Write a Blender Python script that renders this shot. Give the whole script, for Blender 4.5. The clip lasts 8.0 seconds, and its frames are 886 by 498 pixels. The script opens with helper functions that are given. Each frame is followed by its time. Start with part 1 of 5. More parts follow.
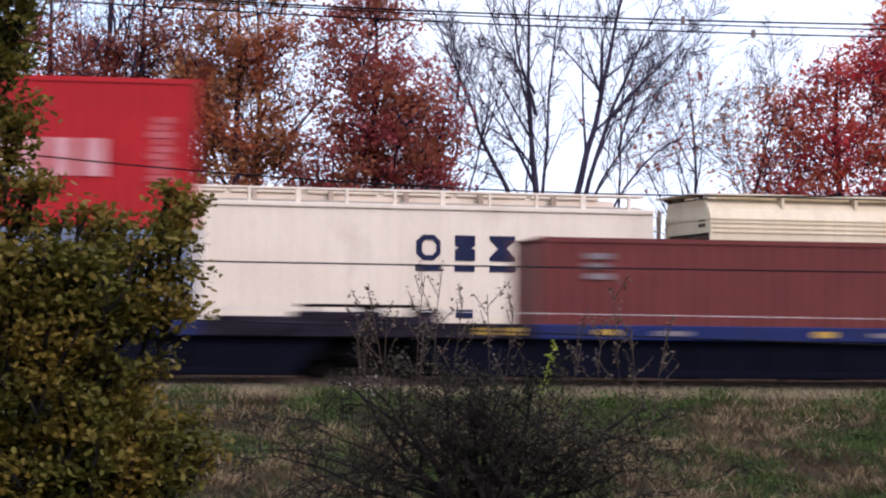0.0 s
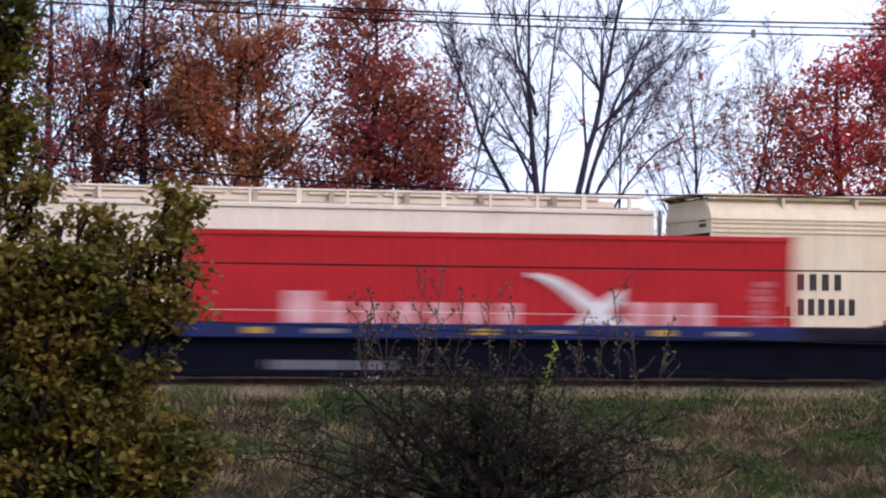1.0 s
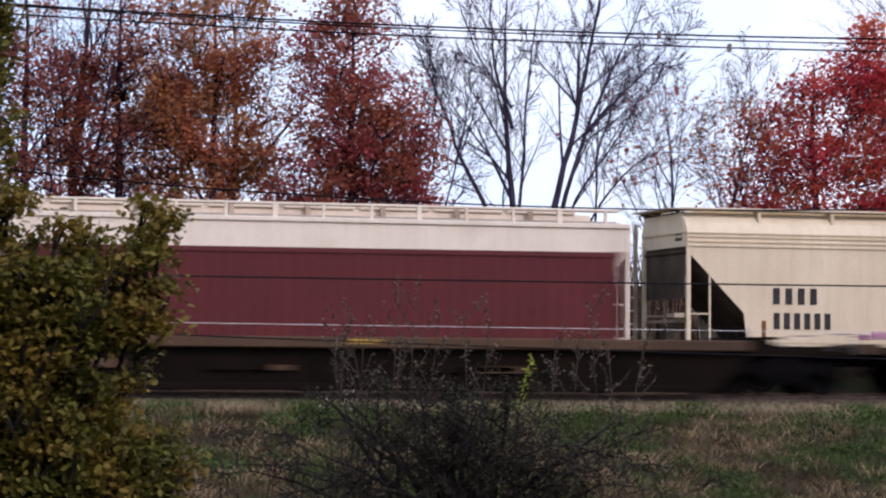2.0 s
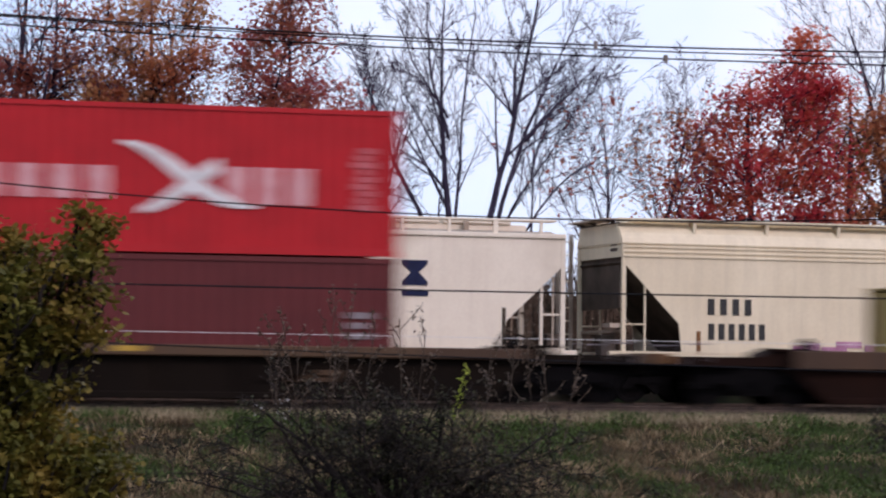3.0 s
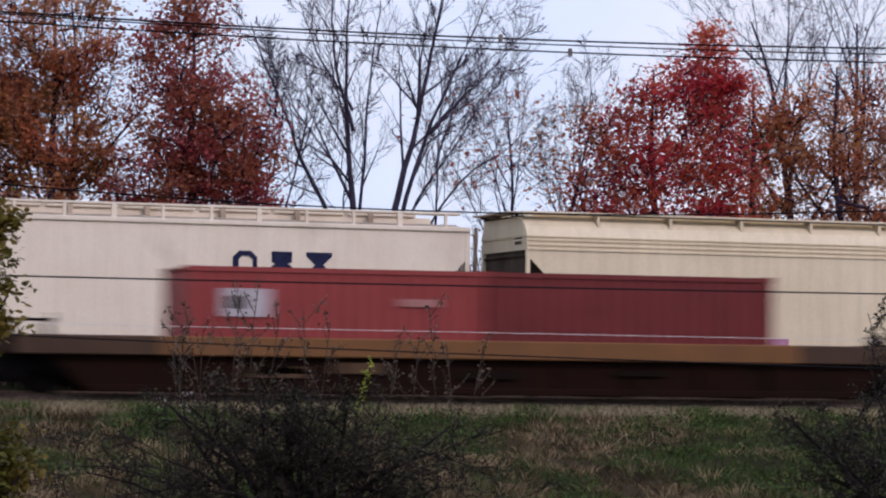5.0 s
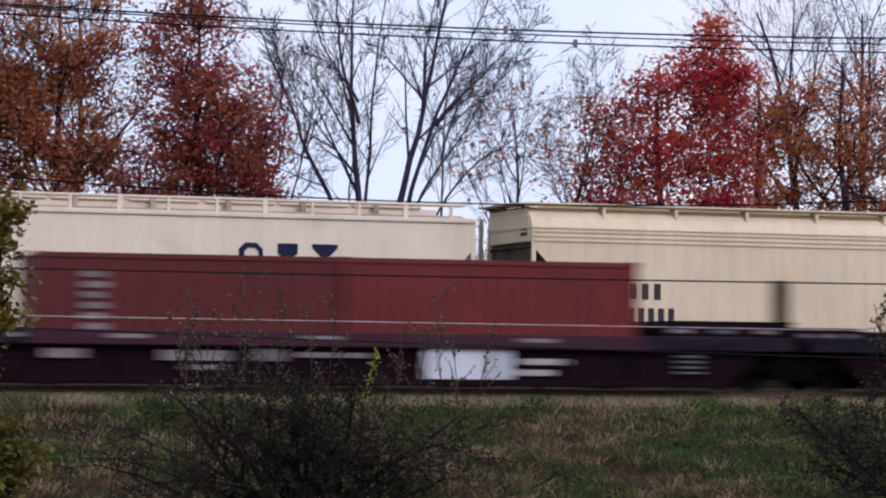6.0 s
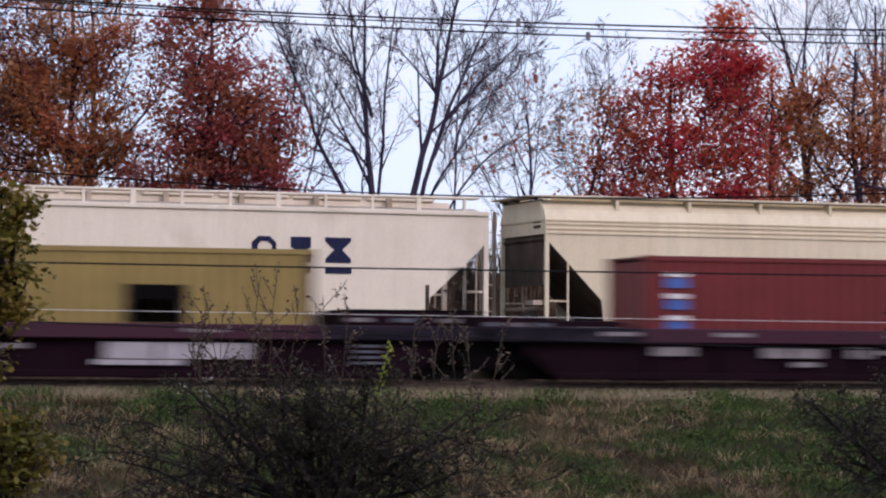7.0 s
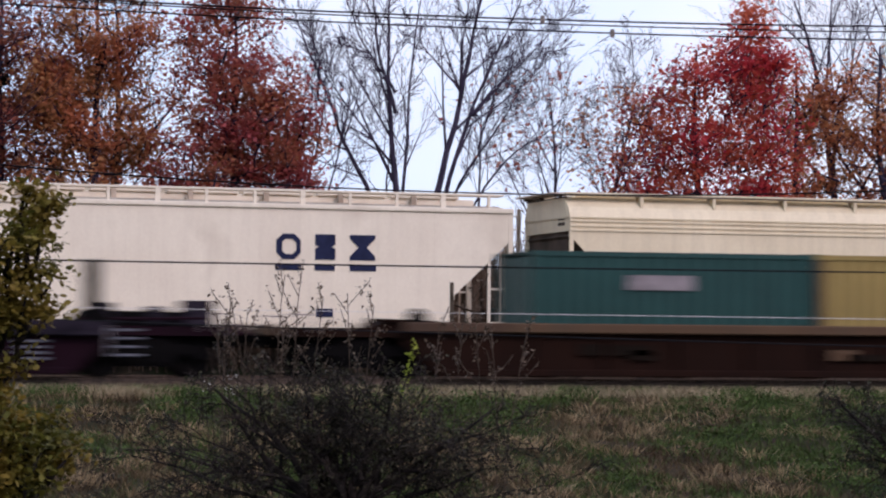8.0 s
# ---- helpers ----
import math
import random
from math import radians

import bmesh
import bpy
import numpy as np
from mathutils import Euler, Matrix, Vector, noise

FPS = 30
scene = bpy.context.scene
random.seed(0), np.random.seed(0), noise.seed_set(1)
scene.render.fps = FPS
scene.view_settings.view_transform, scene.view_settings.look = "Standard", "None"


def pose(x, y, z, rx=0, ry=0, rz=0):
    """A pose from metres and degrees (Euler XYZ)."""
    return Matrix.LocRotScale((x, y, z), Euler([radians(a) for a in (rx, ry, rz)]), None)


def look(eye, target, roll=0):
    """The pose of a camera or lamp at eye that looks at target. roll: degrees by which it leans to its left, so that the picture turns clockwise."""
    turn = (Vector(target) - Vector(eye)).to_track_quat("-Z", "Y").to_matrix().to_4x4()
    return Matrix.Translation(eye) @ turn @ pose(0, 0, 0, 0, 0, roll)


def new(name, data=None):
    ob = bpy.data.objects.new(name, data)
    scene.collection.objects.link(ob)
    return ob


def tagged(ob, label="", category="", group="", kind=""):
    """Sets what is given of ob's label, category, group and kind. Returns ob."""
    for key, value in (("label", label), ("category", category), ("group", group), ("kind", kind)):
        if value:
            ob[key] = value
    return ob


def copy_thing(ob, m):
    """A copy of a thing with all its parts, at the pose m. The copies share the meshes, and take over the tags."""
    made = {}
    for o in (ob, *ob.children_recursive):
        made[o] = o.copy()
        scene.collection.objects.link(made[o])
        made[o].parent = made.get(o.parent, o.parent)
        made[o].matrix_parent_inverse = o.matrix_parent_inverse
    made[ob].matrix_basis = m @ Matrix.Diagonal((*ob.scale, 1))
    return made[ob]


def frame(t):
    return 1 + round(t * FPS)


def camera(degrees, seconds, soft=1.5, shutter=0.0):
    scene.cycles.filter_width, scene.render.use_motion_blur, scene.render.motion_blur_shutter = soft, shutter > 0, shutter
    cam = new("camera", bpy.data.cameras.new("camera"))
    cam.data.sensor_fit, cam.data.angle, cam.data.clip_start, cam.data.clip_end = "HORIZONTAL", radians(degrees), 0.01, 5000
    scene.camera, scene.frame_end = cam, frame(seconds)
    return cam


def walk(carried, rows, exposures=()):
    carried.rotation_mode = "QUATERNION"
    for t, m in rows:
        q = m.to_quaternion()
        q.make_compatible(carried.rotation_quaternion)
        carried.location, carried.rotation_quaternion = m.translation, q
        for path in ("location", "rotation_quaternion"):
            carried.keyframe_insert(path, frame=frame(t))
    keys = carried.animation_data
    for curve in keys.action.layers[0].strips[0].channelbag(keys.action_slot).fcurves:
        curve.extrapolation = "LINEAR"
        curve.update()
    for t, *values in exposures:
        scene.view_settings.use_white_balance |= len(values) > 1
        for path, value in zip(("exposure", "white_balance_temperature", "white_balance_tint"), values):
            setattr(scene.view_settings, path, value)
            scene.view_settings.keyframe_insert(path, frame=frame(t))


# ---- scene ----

# The camera stands on the verge across a ditch from the line and turns on the spot.
# World: x along the track, y away from the camera, z = 0 at the top of the rails.
cam = camera(17.82, 8.0, soft=2.2, shutter=0.5)
EYE = 0.3
TURNS = [
    (0.0, -11.75, 2.336, 0.49), (0.5, -11.74, 2.314, 0.362), (1.0, -11.735, 2.351, 0.322),
    (1.5, -11.856, 2.479, 0.259), (1.7, -11.971, 2.547, 0.299), (3.0, -13.52, 2.832, 0.602),
    (3.5, -14.407, 2.844, 0.689), (4.0, -15.139, 2.833, 0.777), (4.5, -15.424, 2.783, 0.746),
    (6.0, -15.348, 2.533, 0.503), (6.5, -15.257, 2.456, 0.476), (7.0, -15.081, 2.388, 0.38),
    (7.5, -14.841, 2.348, 0.343), (8.0, -14.586, 2.333, 0.325),
]
walk(cam, [(t, pose(0, 0, EYE, 0, 0, yaw) @ pose(0, 0, 0, 90 + up) @ pose(0, 0, 0, 0, 0, roll)) for t, yaw, up, roll in TURNS],
     exposures=[(t, stops, 6500, 35) for t, stops in ((0.0, 0.19), (1.0, 0.06), (1.5, 0.02), (3.0, -0.18), (3.5, -0.27), (4.0, -0.38), (4.5, -0.4), (6.0, -0.3), (8.0, -0.18))])

# ---- light: thin bright cloud, a weak veiled sun behind the camera ----
SUN_UP, SUN_FROM = 36.0, 150.0   # elevation, compass bearing from +y clockwise
world = bpy.data.worlds.new("world")
scene.world = world
world.use_nodes = True
wn, wl = world.node_tree.nodes, world.node_tree.links
wn.clear()
sky = wn.new("ShaderNodeTexSky")
sky.sky_type, sky.sun_disc = "NISHITA", False
sky.sun_elevation, sky.sun_rotation = radians(SUN_UP), radians(SUN_FROM)
sky.dust_density, sky.ozone_density = 1.5, 2.0
clear = wn.new("ShaderNodeBackground")
clear.inputs[1].default_value = 0.09
cloud = wn.new("ShaderNodeBackground")
wt = wn.new("ShaderNodeTexCoord")
wnoise = wn.new("ShaderNodeTexNoise")
wnoise.inputs["Scale"].default_value, wnoise.inputs["Detail"].default_value = 4.0, 6.0
wramp = wn.new("ShaderNodeValToRGB")
wramp.color_ramp.elements[0].position, wramp.color_ramp.elements[0].color = 0.35, (0.57, 0.822, 1.0, 1)
wramp.color_ramp.elements[1].position, wramp.color_ramp.elements[1].color = 0.62, (0.8, 0.956, 1.0, 1)
cloud.inputs[1].default_value = 1.52
veil = wn.new("ShaderNodeMixShader")
veil.inputs[0].default_value = 0.78
wo = wn.new("ShaderNodeOutputWorld")
wl.new(sky.outputs[0], clear.inputs[0])
wl.new(wt.outputs["Generated"], wnoise.inputs["Vector"])
wl.new(wnoise.outputs["Fac"], wramp.inputs[0])
wl.new(wramp.outputs[0], cloud.inputs[0])
wl.new(clear.outputs[0], veil.inputs[1])
wl.new(cloud.outputs[0], veil.inputs[2])
wl.new(veil.outputs[0], wo.inputs[0])
sun_data = bpy.data.lights.new("sun", "SUN")
sun_data.energy, sun_data.angle, sun_data.color = 1.4, radians(14), (1.0, 0.9, 0.78)
sun = new("sun", sun_data)
sun.matrix_world = look((0, 0, 0), (-math.sin(radians(SUN_FROM)) * math.cos(radians(SUN_UP)),
                                    -math.cos(radians(SUN_FROM)) * math.cos(radians(SUN_UP)), -math.sin(radians(SUN_UP))))


# ---- materials ----
def surface(name, low, high, rough=0.6, grain=6.0, stretch=(1, 1, 1), bump=0.15, fine=60.0, metal=0.0, island=0.0, tint=None, tint_scale=0.4, tint_cut=(0.45, 0.6), dirt=None, dirt_amount=0.5, spec=0.4):
    """Two noises blend low and high; tint is a third colour in broad patches; dirt runs down in streaks."""
    m = bpy.data.materials.new(name)
    m.use_nodes = True
    n, l = m.node_tree.nodes, m.node_tree.links
    b = n["Principled BSDF"]
    b.inputs["Metallic"].default_value = metal
    b.inputs["Specular IOR Level"].default_value = spec
    tc = n.new("ShaderNodeTexCoord")
    mp = n.new("ShaderNodeMapping")
    mp.inputs["Scale"].default_value = stretch
    l.new(tc.outputs["Object"], mp.inputs[0])
    n1, n2 = n.new("ShaderNodeTexNoise"), n.new("ShaderNodeTexNoise")
    n1.inputs["Scale"].default_value, n1.inputs["Detail"].default_value = grain, 5
    n2.inputs["Scale"].default_value, n2.inputs["Detail"].default_value = fine, 3
    for k in (n1, n2):
        l.new(mp.outputs[0], k.inputs["Vector"])
    add = n.new("ShaderNodeMath")
    add.operation = "MULTIPLY_ADD"
    add.inputs[1].default_value = 0.35
    l.new(n2.outputs["Fac"], add.inputs[0])
    l.new(n1.outputs["Fac"], add.inputs[2])
    rng = n.new("ShaderNodeMapRange")
    rng.inputs[1].default_value, rng.inputs[2].default_value = 0.45, 0.9
    l.new(add.outputs[0], rng.inputs[0])
    fac = rng.outputs[0]
    if island:
        geo = n.new("ShaderNodeNewGeometry")
        mx = n.new("ShaderNodeMix")
        mx.inputs[0].default_value = island
        l.new(fac, mx.inputs[2])
        l.new(geo.outputs["Random Per Island"], mx.inputs[3])
        fac = mx.outputs[0]
    col = n.new("ShaderNodeMix")
    col.data_type = "RGBA"
    col.inputs[6].default_value, col.inputs[7].default_value = (*low, 1), (*high, 1)
    l.new(fac, col.inputs[0])
    out = col.outputs[2]
    if tint:
        n3 = n.new("ShaderNodeTexNoise")
        n3.inputs["Scale"].default_value, n3.inputs["Detail"].default_value = tint_scale, 4
        l.new(tc.outputs["Object"], n3.inputs["Vector"])
        r3 = n.new("ShaderNodeMapRange")
        r3.inputs[1].default_value, r3.inputs[2].default_value = tint_cut
        l.new(n3.outputs["Fac"], r3.inputs[0])
        t3 = n.new("ShaderNodeMix")
        t3.data_type = "RGBA"
        t3.inputs[7].default_value = (*tint, 1)
        l.new(r3.outputs[0], t3.inputs[0])
        l.new(out, t3.inputs[6])
        out = t3.outputs[2]
    if dirt:
        ms = n.new("ShaderNodeMapping")
        ms.inputs["Scale"].default_value = (1.7, 1.7, 0.16)
        l.new(tc.outputs["Object"], ms.inputs[0])
        n4 = n.new("ShaderNodeTexNoise")
        n4.inputs["Scale"].default_value, n4.inputs["Detail"].default_value = 2.2, 8
        l.new(ms.outputs[0], n4.inputs["Vector"])
        r4 = n.new("ShaderNodeMapRange")
        r4.inputs[1].default_value, r4.inputs[2].default_value, r4.inputs[4].default_value = 0.45, 0.75, dirt_amount
        l.new(n4.outputs["Fac"], r4.inputs[0])
        t4 = n.new("ShaderNodeMix")
        t4.data_type = "RGBA"
        t4.inputs[7].default_value = (*dirt, 1)
        l.new(r4.outputs[0], t4.inputs[0])
        l.new(out, t4.inputs[6])
        out = t4.outputs[2]
    l.new(out, b.inputs["Base Color"])
    rr = n.new("ShaderNodeMapRange")
    rr.inputs[3].default_value, rr.inputs[4].default_value = max(rough - 0.12, 0.05), min(rough + 0.12, 1.0)
    l.new(n1.outputs["Fac"], rr.inputs[0])
    l.new(rr.outputs[0], b.inputs["Roughness"])
    if bump:
        bp = n.new("ShaderNodeBump")
        bp.inputs["Strength"].default_value, bp.inputs["Distance"].default_value = bump, 0.02
        l.new(add.outputs[0], bp.inputs["Height"])
        l.new(bp.outputs[0], b.inputs["Normal"])
    return m


def leafage(name, low, high, tint, tint_scale=0.7, through_light=0.48, cut=(0.42, 0.6)):
    """Leaves: colour varies leaf by leaf and in patches; some light passes through."""
    m = surface(name, low, high, 0.6, 0.8, bump=0.0, island=0.6, tint=tint, tint_scale=tint_scale, tint_cut=cut, spec=0.2)
    n, l = m.node_tree.nodes, m.node_tree.links
    b = n["Principled BSDF"]
    tr = n.new("ShaderNodeBsdfTranslucent")
    mix = n.new("ShaderNodeMixShader")
    mix.inputs[0].default_value = through_light
    l.new(b.inputs["Base Color"].links[0].from_socket, tr.inputs[0])
    l.new(b.outputs[0], mix.inputs[1])
    l.new(tr.outputs[0], mix.inputs[2])
    l.new(mix.outputs[0], n["Material Output"].inputs[0])
    return m


def car_paint(name, c, rough=0.5, dirt=None, amount=0.45, fade=0.75):
    dirt = dirt or tuple(k * 0.5 + 0.004 for k in c)
    return surface(name, tuple(k * fade for k in c), c, rough, 1.3, (1, 1, 1), 0.08, 25, dirt=dirt, dirt_amount=amount, spec=0.2)


M_SOIL = surface("bank soil and turf", (0.014, 0.011, 0.008), (0.05, 0.036, 0.022), 0.95, 2.2, bump=0.6, fine=22, tint=(0.014, 0.026, 0.008), tint_scale=0.5, spec=0.08)
M_BALLAST = surface("ballast stone", (0.045, 0.035, 0.024), (0.16, 0.125, 0.08), 0.9, 14, bump=0.8, fine=45, spec=0.08)
M_RAIL = surface("rail steel", (0.05, 0.035, 0.028), (0.13, 0.09, 0.07), 0.5, 8, metal=0.7)
M_TIE = surface("creosoted timber", (0.03, 0.024, 0.018), (0.1, 0.08, 0.06), 0.85, 5, (1, 6, 1), 0.3, spec=0.08)
M_BARK = surface("grey bark", (0.02, 0.016, 0.03), (0.066, 0.053, 0.086), 0.9, 5, (1, 1, 0.3), 0.4, 30, spec=0.08)
M_TWIG = surface("bush bark", (0.005, 0.0042, 0.0042), (0.036, 0.028, 0.025), 0.9, 6, bump=0.3, spec=0.08)
M_THICKET = surface("dry thicket stems", (0.05, 0.033, 0.024), (0.17, 0.12, 0.09), 0.9, 6, bump=0.2, spec=0.08)
M_DRYSTEM = surface("dry weed stalk", (0.03, 0.022, 0.017), (0.11, 0.08, 0.06), 0.9, 6, bump=0.1, spec=0.08)
M_WIRE = surface("weathered wire", (0.004, 0.004, 0.005), (0.012, 0.012, 0.014), 0.8, 8, bump=0.0, spec=0.1)
M_PALEWIRE = surface("bright galvanised wire", (0.5, 0.48, 0.46), (0.75, 0.72, 0.7), 0.4, 8, bump=0.0)
M_GLASS = surface("insulator porcelain", (0.1, 0.08, 0.07), (0.2, 0.16, 0.14), 0.25, 9, bump=0.0)
M_STRAW = surface("dry grass", (0.02, 0.014, 0.008), (0.16, 0.112, 0.062), 0.85, 1.6, bump=0.0, island=0.45, tint=(0.05, 0.032, 0.018), tint_scale=0.8, tint_cut=(0.5, 0.66), spec=0.08)
M_CREST = surface("bleached dry grass", (0.12, 0.095, 0.055), (0.42, 0.33, 0.21), 0.85, 0.9, bump=0.0, island=0.6, spec=0.08)
M_GREEN = surface("green grass", (0.01, 0.021, 0.006), (0.088, 0.135, 0.036), 0.8, 1.2, bump=0.0, island=0.7, spec=0.08)
M_RED = leafage("scarlet maple leaves", (0.3, 0.026, 0.042), (0.8, 0.085, 0.1), (0.64, 0.16, 0.08), through_light=0.55)
M_CRIMSON = leafage("dull crimson leaves", (0.24, 0.045, 0.052), (0.58, 0.13, 0.125), (0.44, 0.16, 0.085), through_light=0.52)
M_ORANGE = leafage("russet orange leaves", (0.36, 0.11, 0.06), (0.72, 0.26, 0.125), (0.5, 0.24, 0.1), through_light=0.55)
M_RUST = leafage("brown red leaves", (0.28, 0.07, 0.06), (0.52, 0.15, 0.11), (0.4, 0.15, 0.08))
M_OAK = leafage("olive oak leaves", (0.012, 0.015, 0.003), (0.19, 0.175, 0.03), (0.2, 0.135, 0.024), 1.6, 0.32)
M_BUSHLEAF = leafage("sparse grey green leaves", (0.007, 0.008, 0.005), (0.1, 0.1, 0.055), (0.045, 0.036, 0.025), 3.0)
M_YELLOW = leafage("yellow green leaves", (0.3, 0.33, 0.04), (0.55, 0.55, 0.1), (0.25, 0.33, 0.04), 2.0)
M_WHITELEAF = leafage("pale seed fluff", (0.45, 0.42, 0.4), (0.7, 0.68, 0.64), (0.5, 0.48, 0.44), 2.0)

M_HWHITE = surface("hopper white paint", (0.72, 0.625, 0.5), (0.83, 0.745, 0.605), 0.5, 0.5, (1, 1, 1), 0.05, 12, tint=(0.6, 0.51, 0.4), tint_scale=0.5, tint_cut=(0.52, 0.72), dirt=(0.5, 0.41, 0.33), dirt_amount=0.2)
M_HCREAM = surface("hopper cream paint", (0.66, 0.55, 0.38), (0.78, 0.67, 0.48), 0.5, 0.5, (1, 1, 1), 0.05, 12, dirt=(0.5, 0.42, 0.3), dirt_amount=0.4)
M_ROOFDIRT = surface("dusty tan roof sheet", (0.3, 0.23, 0.17), (0.52, 0.42, 0.33), 0.7, 2.0, bump=0.1)
# Hopper underparts: the shade they sit in is mixed into this brown.
M_HDARK = surface("dark hopper underside, shade mixed in", (0.05, 0.04, 0.032), (0.13, 0.1, 0.08), 0.8, 1.5, bump=0.2, spec=0.08)
M_NAVY = surface("navy lettering paint", (0.007, 0.01, 0.036), (0.018, 0.024, 0.066), 0.5, 5, bump=0.0, spec=0.12)
M_BLACKMARK = surface("black stencil paint", (0.012, 0.012, 0.012), (0.03, 0.03, 0.03), 0.6, 5, bump=0.0)
M_GRAFF = surface("faded magenta spray paint", (0.32, 0.11, 0.2), (0.52, 0.27, 0.38), 0.6, 4, bump=0.0)
M_WHITE = surface("white marking paint", (0.5, 0.48, 0.48), (0.78, 0.76, 0.75), 0.55, 2.5, bump=0.0)
M_DIMWHITE = surface("dusty white marking", (0.12, 0.1, 0.108), (0.28, 0.24, 0.25), 0.65, 3, bump=0.0)
M_LETTER = surface("white lettering thinned by wear", (0.55, 0.22, 0.23), (0.72, 0.44, 0.44), 0.55, 3, bump=0.0)
M_SPRAY = surface("greyed white spray paint", (0.28, 0.25, 0.27), (0.5, 0.46, 0.48), 0.65, 1.5, bump=0.0)
M_TUSSOCK = surface("dull dry tussock grass", (0.035, 0.025, 0.015), (0.45, 0.325, 0.19), 0.85, 0.9, bump=0.0, island=0.5, spec=0.08)
M_FADED = surface("faded blue grey stencil", (0.06, 0.065, 0.085), (0.14, 0.14, 0.17), 0.65, 3, bump=0.0)
M_PINK = surface("white text faded on red", (0.42, 0.07, 0.08), (0.54, 0.14, 0.15), 0.6, 3, bump=0.0)
M_SKYPATCH = surface("pale blue spray paint", (0.42, 0.5, 0.58), (0.72, 0.76, 0.8), 0.6, 1.2, bump=0.0)
M_YMARK = surface("yellow marking paint", (0.38, 0.22, 0.02), (0.55, 0.34, 0.045), 0.55, 3, bump=0.0)
M_BLUEMARK = surface("bright blue marking", (0.03, 0.08, 0.3), (0.06, 0.15, 0.45), 0.5, 3, bump=0.0)
# Black set below plain steel: the shade beneath the cars is in it.
M_BLACK = surface("black steel darkened for underbody shade", (0.002, 0.0018, 0.002), (0.006, 0.0052, 0.0055), 0.85, 5, bump=0.2, spec=0.04)
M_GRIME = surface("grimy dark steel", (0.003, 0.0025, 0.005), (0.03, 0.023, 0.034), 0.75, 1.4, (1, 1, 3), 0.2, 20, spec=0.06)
# Wheels too carry the underbody shade in their colour.
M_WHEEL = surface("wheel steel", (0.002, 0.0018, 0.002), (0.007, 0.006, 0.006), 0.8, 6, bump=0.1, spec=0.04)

M_DULLTEXT = surface("faded pinkish text", (0.3, 0.12, 0.11), (0.42, 0.2, 0.18), 0.65, 3, bump=0.0)
M_PANEL = surface("dull olive panel", (0.03, 0.027, 0.016), (0.085, 0.075, 0.045), 0.8, 3, bump=0.1, spec=0.08)
C_RED = car_paint("bright red container paint", (0.5, 0.017, 0.021), amount=0.2)
C_BROWN = car_paint("oxide brown container paint", (0.17, 0.037, 0.032), amount=0.35)
C_MAROON = car_paint("dark maroon container paint", (0.13, 0.024, 0.024), amount=0.35)
C_TAN = car_paint("mustard tan container paint", (0.32, 0.225, 0.075), amount=0.35)
C_BLUE = car_paint("strong blue container paint", (0.002, 0.13, 0.38), amount=0.1)
C_DULLRED = car_paint("weathered red container paint", (0.32, 0.055, 0.05), amount=0.35)
C_RUSTRED = car_paint("red oxide container paint", (0.18, 0.028, 0.028), amount=0.35)
C_GREEN = car_paint("dark teal green container paint", (0.014, 0.06, 0.055), amount=0.3)
C_SLATE = car_paint("slate blue container paint", (0.2, 0.25, 0.34), amount=0.3)

W_BLUE = car_paint("blue well car paint", (0.006, 0.018, 0.105), 0.55, (0.03, 0.025, 0.02), 0.5)
W_BROWN = car_paint("brown well car paint", (0.1, 0.055, 0.03), 0.7, (0.06, 0.045, 0.03), 0.6)
W_ORANGE = car_paint("rusty orange well car paint", (0.21, 0.092, 0.034), 0.7, (0.1, 0.05, 0.025), 0.6)
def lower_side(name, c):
    """A well car's lower side, the shade on it put into the colour."""
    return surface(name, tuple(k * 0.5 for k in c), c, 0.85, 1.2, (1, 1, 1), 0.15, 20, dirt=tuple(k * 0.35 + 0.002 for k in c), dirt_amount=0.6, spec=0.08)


G_BLUE = lower_side("shade-darkened blue lower side", (0.0042, 0.0052, 0.0135))
G_BROWN = lower_side("shade-darkened brown lower side", (0.0115, 0.0072, 0.005))
G_RUST = lower_side("shade-darkened rust lower side", (0.02, 0.0076, 0.0048))
G_MAROON = lower_side("shade-darkened maroon lower side", (0.016, 0.0044, 0.0095))
M_SCRUB = leafage("dry brown scrub leaves", (0.05, 0.033, 0.022), (0.16, 0.11, 0.075), (0.085, 0.062, 0.04), 1.0, 0.15)
W_DULL = car_paint("dull brown well car paint", (0.075, 0.042, 0.026), 0.75, (0.035, 0.024, 0.018), 0.7)
W_MAROON = car_paint("dark maroon well car paint", (0.055, 0.015, 0.028), 0.65, (0.034, 0.014, 0.022), 0.6)


